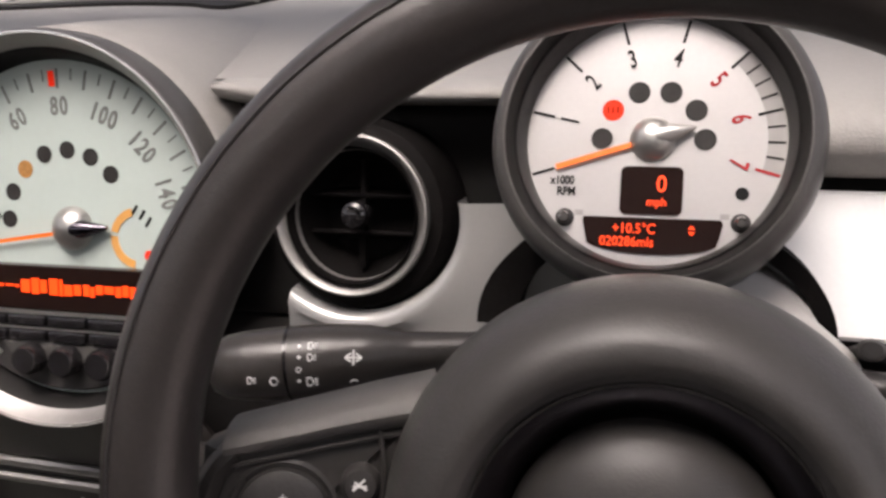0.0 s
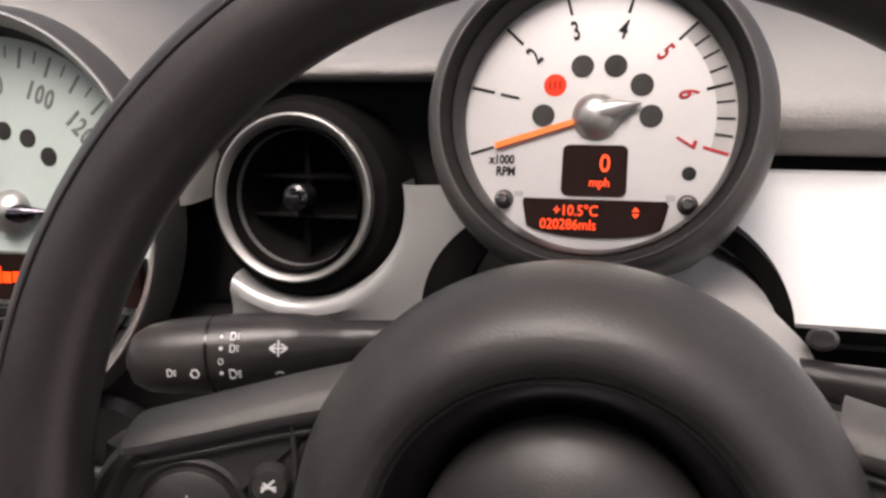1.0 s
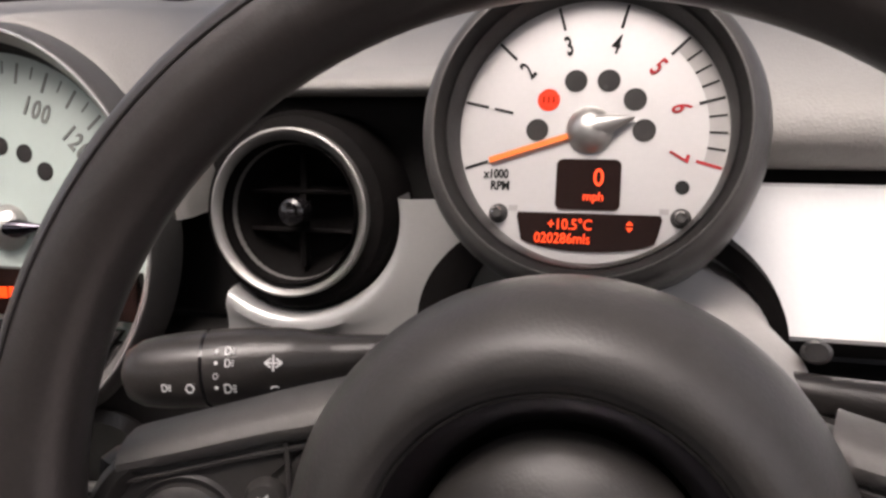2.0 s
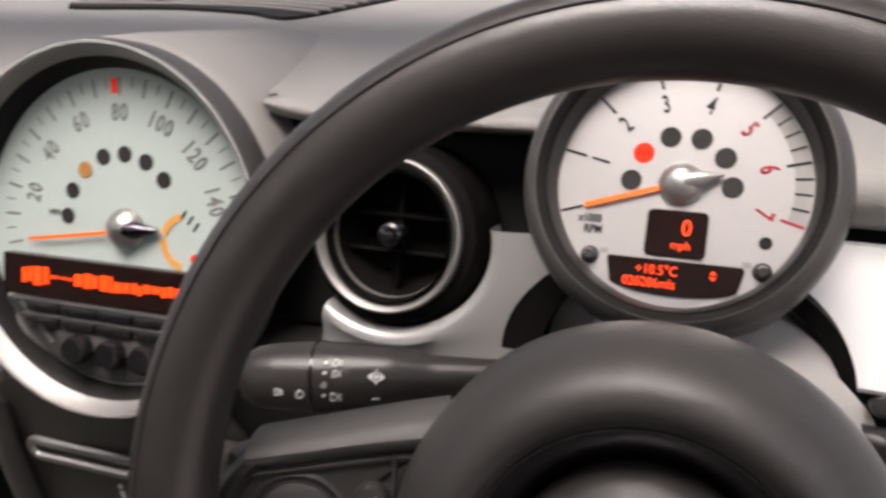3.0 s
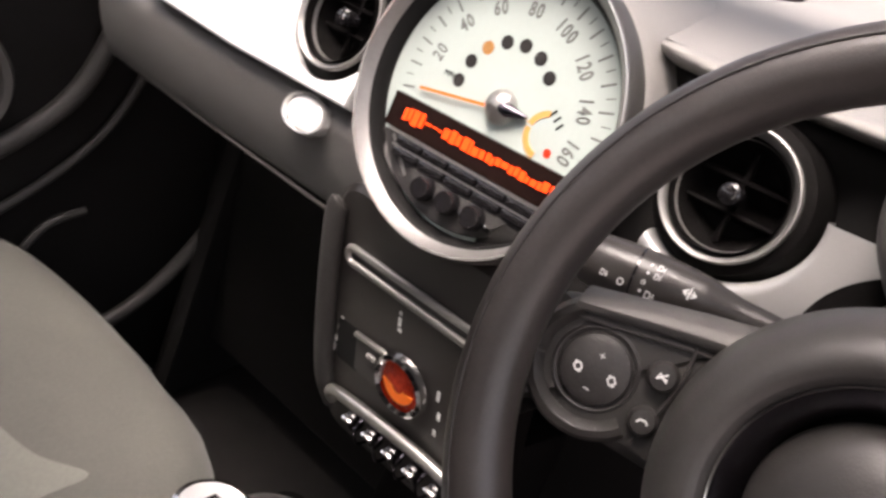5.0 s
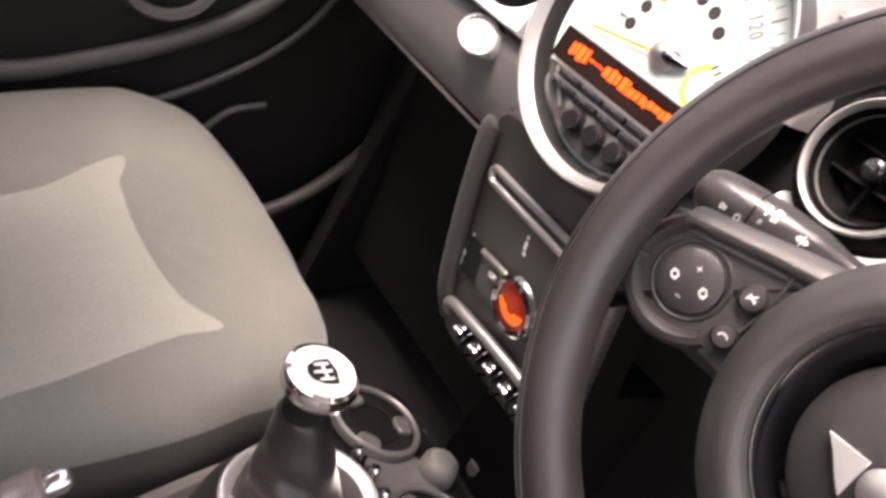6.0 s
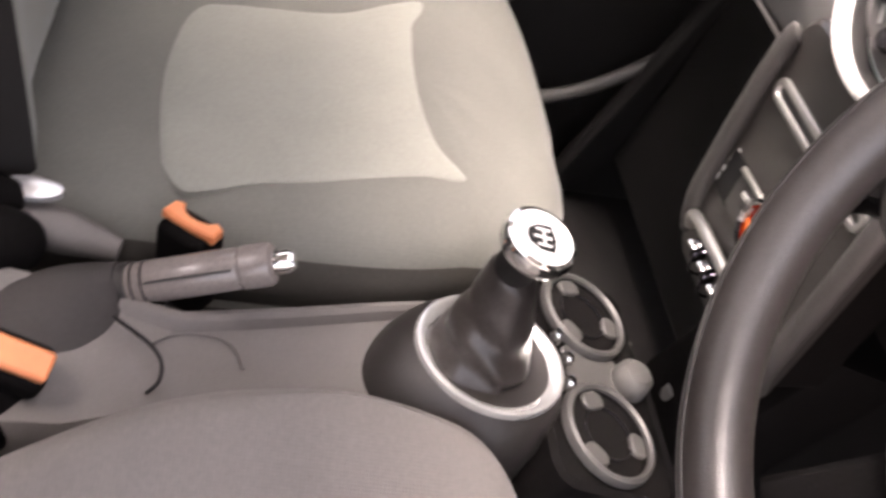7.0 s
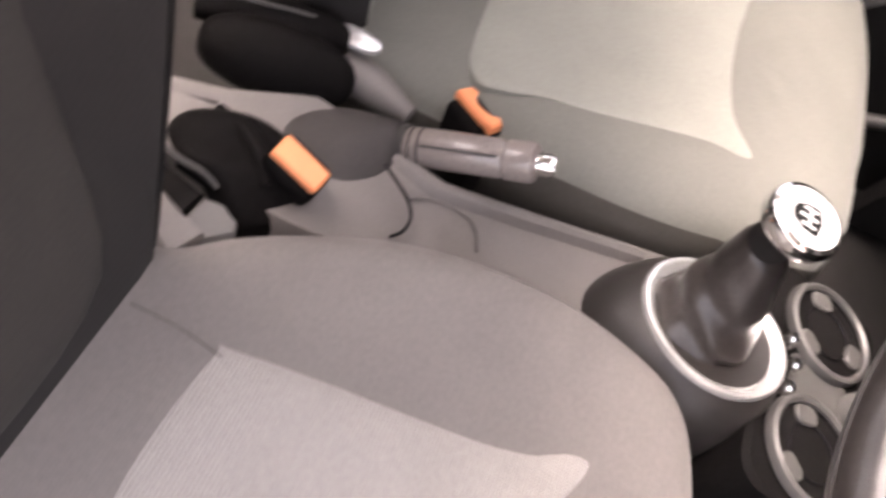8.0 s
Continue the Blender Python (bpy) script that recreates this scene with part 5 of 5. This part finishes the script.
seat("passenger_seat", -0.475, 0.378, 0.345, -0.55, 0.135,
     ((0.223, -0.072), (0.226, -0.12), (0.236, -0.175), (0.250, -0.235), (0.262, -0.300), (0.280, -0.345), (0.284, -0.375), (0.240, -0.398), (0.135, -0.411), (0.036, -0.410), (-0.060, -0.392), (-0.085, -0.350), (-0.092, -0.262), (-0.112, -0.190), (-0.156, -0.096), (-0.085, -0.110), (-0.012, -0.116), (0.080, -0.113), (0.161, -0.100)),
     -0.588, 20, 0.345, ((-0.80, -0.55), (-0.97, -0.45), (-1.02, -0.3), (-1.04, -0.1), (-0.96, 0.04), (-0.73, 0.138), (-0.42, 0.188), (-0.12, 0.190), (0.14, 0.168), (0.40, 0.160), (0.59, 0.130), (0.738, 0.092), (0.862, 0.034), (0.955, -0.040), (1.01, -0.13), (1.01, -0.24), (0.97, -0.40), (0.86, -0.55)), 0.12, PLUMP, 0.014, (), BOLSTER, (BOLSTER, FABRIC),
     "grey fabric passenger seat with a paler woven insert")
DRIVER_PLAN = ((-0.48, -0.61), (-0.62, -0.540), (-0.74, -0.503), (-0.86, -0.452), (-0.98, -0.385), (-1.07, -0.295), (-1.11, -0.20), (-1.03, -0.09), (-0.84, -0.03), (-0.5, 0.01), (0, 0.02))
DRIVER_PLAN += tuple((-u, v) for u, v in DRIVER_PLAN[-2::-1])
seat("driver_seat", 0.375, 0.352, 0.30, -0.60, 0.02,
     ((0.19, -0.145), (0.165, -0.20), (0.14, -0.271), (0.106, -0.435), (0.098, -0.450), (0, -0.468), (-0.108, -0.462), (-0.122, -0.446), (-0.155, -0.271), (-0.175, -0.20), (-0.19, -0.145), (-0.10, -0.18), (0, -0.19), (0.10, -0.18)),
     -0.605, 15, 0.185, DRIVER_PLAN, 0.085, FIRM, 0.028, (((-0.108, -0.452), (-0.112, -0.49), (-0.110, -0.53)), ((0.108, -0.452), (0.112, -0.49), (0.110, -0.53))), DARKCLOTH, (WARMLIT, WARMLIT_INSERT),
     "grey fabric driver seat with a paler woven insert, tinted for warm light")

# ---- seat belt buckles ----


def buckle(at, m, o, label):
    t = thing("belt_buckle", at, label, "belt buckle", "seat belt buckles")
    m = Matrix.Translation(at) @ m
    part("body", box(bmesh.new(), (0.042, 0.058, 0.105), m @ pose(0, 0, -0.057), 0.010, 3), RUBBER, t, "black buckle body")
    part("button", slab(bmesh.new(), o, 0.012, m @ pose(0, 0, 0.004), 0.003), BUCKLE, t, "orange-red release button")
    part("stem", tube(bmesh.new(), [m @ Vector((0, 0, -0.10)), m @ Vector((0, -0.01, -0.16))], [0.016, 0.013], 12), BLACK, t, "black stem")
    return t


crescent = [(0.006, -0.031), (0.009, -0.016), (0.009, 0.016), (0.006, 0.031), (-0.010, 0.030), (-0.014, 0.021), (-0.007, 0.015), (-0.004, 0.004), (-0.004, -0.006), (-0.008, -0.015), (-0.016, -0.020), (-0.012, -0.030)]
buckle((-0.123, -0.368, 0.301), pose(0, 0, 0, 0, 0, -34) @ pose(0, 0, 0, 16, 6, 0), crescent, "black belt buckle with an orange-red button, beside the passenger seat")
buckle((0.063, -0.485, 0.288), pose(0, 0, 0, -6, 16, -8), round_rect(0.025, 0.053, 0.004), "black belt buckle with an orange-red button, beside the driver seat")

# ---- armrest behind the handbrake ----
arm = thing("armrest", (-0.13, -0.58, 0.2), "folded black armrest with a silver end button", "armrest")
a0, a1 = Vector((-0.036, -0.636, 0.236)), Vector((-0.098, -0.486, 0.240))
part("pad", tube(bmesh.new(), [a0.lerp(a1, (1 - math.cos(math.pi * i / 16)) / 2) for i in range(17)], [0.004 + 0.036 * math.sin(math.pi * i / 16) ** 0.8 for i in range(17)], 24), RUBBER, arm, "black padded arm")
part("top_cover", tube(bmesh.new(), smooth_line([(-0.075, -0.66, 0.235), (-0.094, -0.60, 0.250), (-0.118, -0.55, 0.256), (-0.132, -0.515, 0.250)], 4), [0.020] * 3 + [0.024] * 7 + [0.020, 0.018, 0.010], 16), RUBBER, arm, "black cover of the arm")
part("end_button", lathe(bmesh.new(), [(0, 0.004), (0.012, 0.003), (0.018, 0.0005), (0.0195, -0.006)], axes((-0.135, -0.511, 0.268), (0.15, -0.15, 1), (-0.15, 1, 0)), 28, sx=0.72, sy=1.50), RINGBRIGHT, arm, "silver end button")
# Thin paler tube drawn where the cover's edge catches a highlight.
part("edge_highlight", tube(bmesh.new(), smooth_line([(-0.066, -0.645, 0.268), (-0.082, -0.605, 0.277), (-0.105, -0.565, 0.279), (-0.125, -0.535, 0.272)], 5), 0.0016, 8), LOWER, arm, "charcoal line for the highlight on the cover's edge")
part("bracket", tube(bmesh.new(), [(-0.128, -0.508, 0.228), (-0.124, -0.465, 0.232), (-0.114, -0.418, 0.240)], [0.024, 0.022, 0.012], 18), TUNNEL, arm, "grey bracket")

# ---- passenger door ----
door = thing("passenger_door", (XL + 0.02, 0.1, 0.1), "black passenger door panel with a speaker ring and pocket", "car door")
part("panel", box(bmesh.new(), (0.03, 1.2, 0.82), pose(XL + 0.016, 0.05, 0.5), 0.012), VOID, door, "black door panel")
part("speaker_ring", lathe(bmesh.new(), [(0.070, 0.0), (0.074, 0.012), (0.084, 0.014), (0.090, 0.0)], axes((XL + 0.032, -0.055, 0.60), (1, -0.1, 0.1)), 48), PODGREY, door, "charcoal speaker ring")
for name, pk, r in (("pocket_lip", ((-0.6, 0.31), (-0.27, 0.355), (-0.12, 0.418), (0.025, 0.513), (0.12, 0.61), (0.16, 0.74), (0.16, 0.88)), 0.016),
                    ("pocket_edge", ((-0.5, 0.23), (-0.16, 0.30), (-0.03, 0.36), (0.10, 0.46), (0.19, 0.57), (0.23, 0.70), (0.23, 0.88)), 0.008)):
    part(name, tube(bmesh.new(), smooth_line([(XL + 0.045, y, z) for y, z in pk], 6), r, 12), LOWER, door, "charcoal moulded lip of the door pocket")
kick = thing("kick_panel", (XL + 0.06, 0.42, 0.1), "black footwell kick panel with a curved rib", "panel")
part("panel", box(bmesh.new(), (0.04, 0.35, 0.6), pose(XL + 0.05, 0.55, 0.37, 0, 0, 18), 0.015), VOID, kick)
part("rib", tube(bmesh.new(), smooth_line([(XL + 0.075, 0.22, 0.20), (XL + 0.075, 0.30, 0.255), (XL + 0.08, 0.36, 0.33), (XL + 0.09, 0.41, 0.44), (XL + 0.10, 0.42, 0.55)], 6), 0.014, 12), LOWER, kick, "charcoal curved rib")
part("rib", tube(bmesh.new(), smooth_line([(XL + 0.06, 0.08, 0.33), (XL + 0.06, 0.12, 0.40), (XL + 0.06, 0.18, 0.43)], 6), 0.007, 10), LOWER, kick, "charcoal short rib")

# ---- clutter between the seats ----
tray = thing("belt_pouch", (0.06, -0.53, 0.24), "black rubber belt pouch lying behind the handbrake", "pouch")
o = smooth_line([(x, y, 0) for x, y in ((0.048, -0.600), (0.014, -0.545), (0.018, -0.480), (0.040, -0.440), (0.075, -0.446), (0.124, -0.494), (0.108, -0.536), (0.096, -0.592))], 5, True)
part("body", pillow(bmesh.new(), [(p.x, p.y) for p in o], lambda x, y: 0.262 - 5.0 * ((x - 0.065) ** 2 + (y + 0.53) ** 2) * 0.6 + 0.003 * math.sin(90 * x + 60 * y), 0.030, 0.06, soft=PLUMP), RUBBER, tray, "soft black rubber")
part("fold", tube(bmesh.new(), smooth_line([(0.028, -0.575, 0.240), (0.045, -0.545, 0.256), (0.062, -0.52, 0.262), (0.085, -0.50, 0.258)], 4), [0.006] * 3 + [0.010] * 7 + [0.006] * 3, 12), RUBBER, tray, "black rubber fold")
flap = slab(bmesh.new(), [(0.110, -0.592), (0.143, -0.588), (0.157, -0.544), (0.116, -0.538)], 0.014, pose(0, 0, 0.242), 0.004)
part("flap", flap, RUBBER, tray, "flat black flap")
part("pouch_edge", tube(bmesh.new(), smooth_line([(0.100, -0.602, 0.246), (0.106, -0.575, 0.249), (0.104, -0.55, 0.249), (0.106, -0.532, 0.246)], 4), 0.0034, 8), HUBGREY, tray, "charcoal pouch edge")
part("pouch_tab", box(bmesh.new(), (0.018, 0.016, 0.008), pose(0.101, -0.603, 0.249, 0, 0, 25), 0.003), GLOVE, tray, "small grey tab")
hinge = thing("hinge_cover", (0.16, -0.56, 0.2), "pale grey plastic hinge cover beside the driver seat", "cover")
part("plate", slab(bmesh.new(), [(0.148, -0.590), (0.172, -0.590), (0.203, -0.532), (0.166, -0.517), (0.160, -0.545)], 0.020, pose(0, 0, 0.243, -4, 3, 0), 0.004), TUNNEL, hinge)
part("plate", slab(bmesh.new(), [(0.158, -0.541), (0.118, -0.538), (0.108, -0.505), (0.132, -0.495), (0.163, -0.519)], 0.016, pose(0, 0, 0.240), 0.004), GLOVE, hinge, "grey side plate")
cable = thing("belt_cable", (0.04, -0.39, 0.27), "thin black cable looped on the tunnel beside the handbrake", "cable")
part("loop", tube(bmesh.new(), smooth_line([(-0.010, -0.418, 0.272), (0.008, -0.390, 0.276), (0.020, -0.377, 0.277), (0.034, -0.371, 0.278), (0.050, -0.372, 0.277), (0.062, -0.380, 0.275)], 5), 0.0018, 8), VOID, cable)
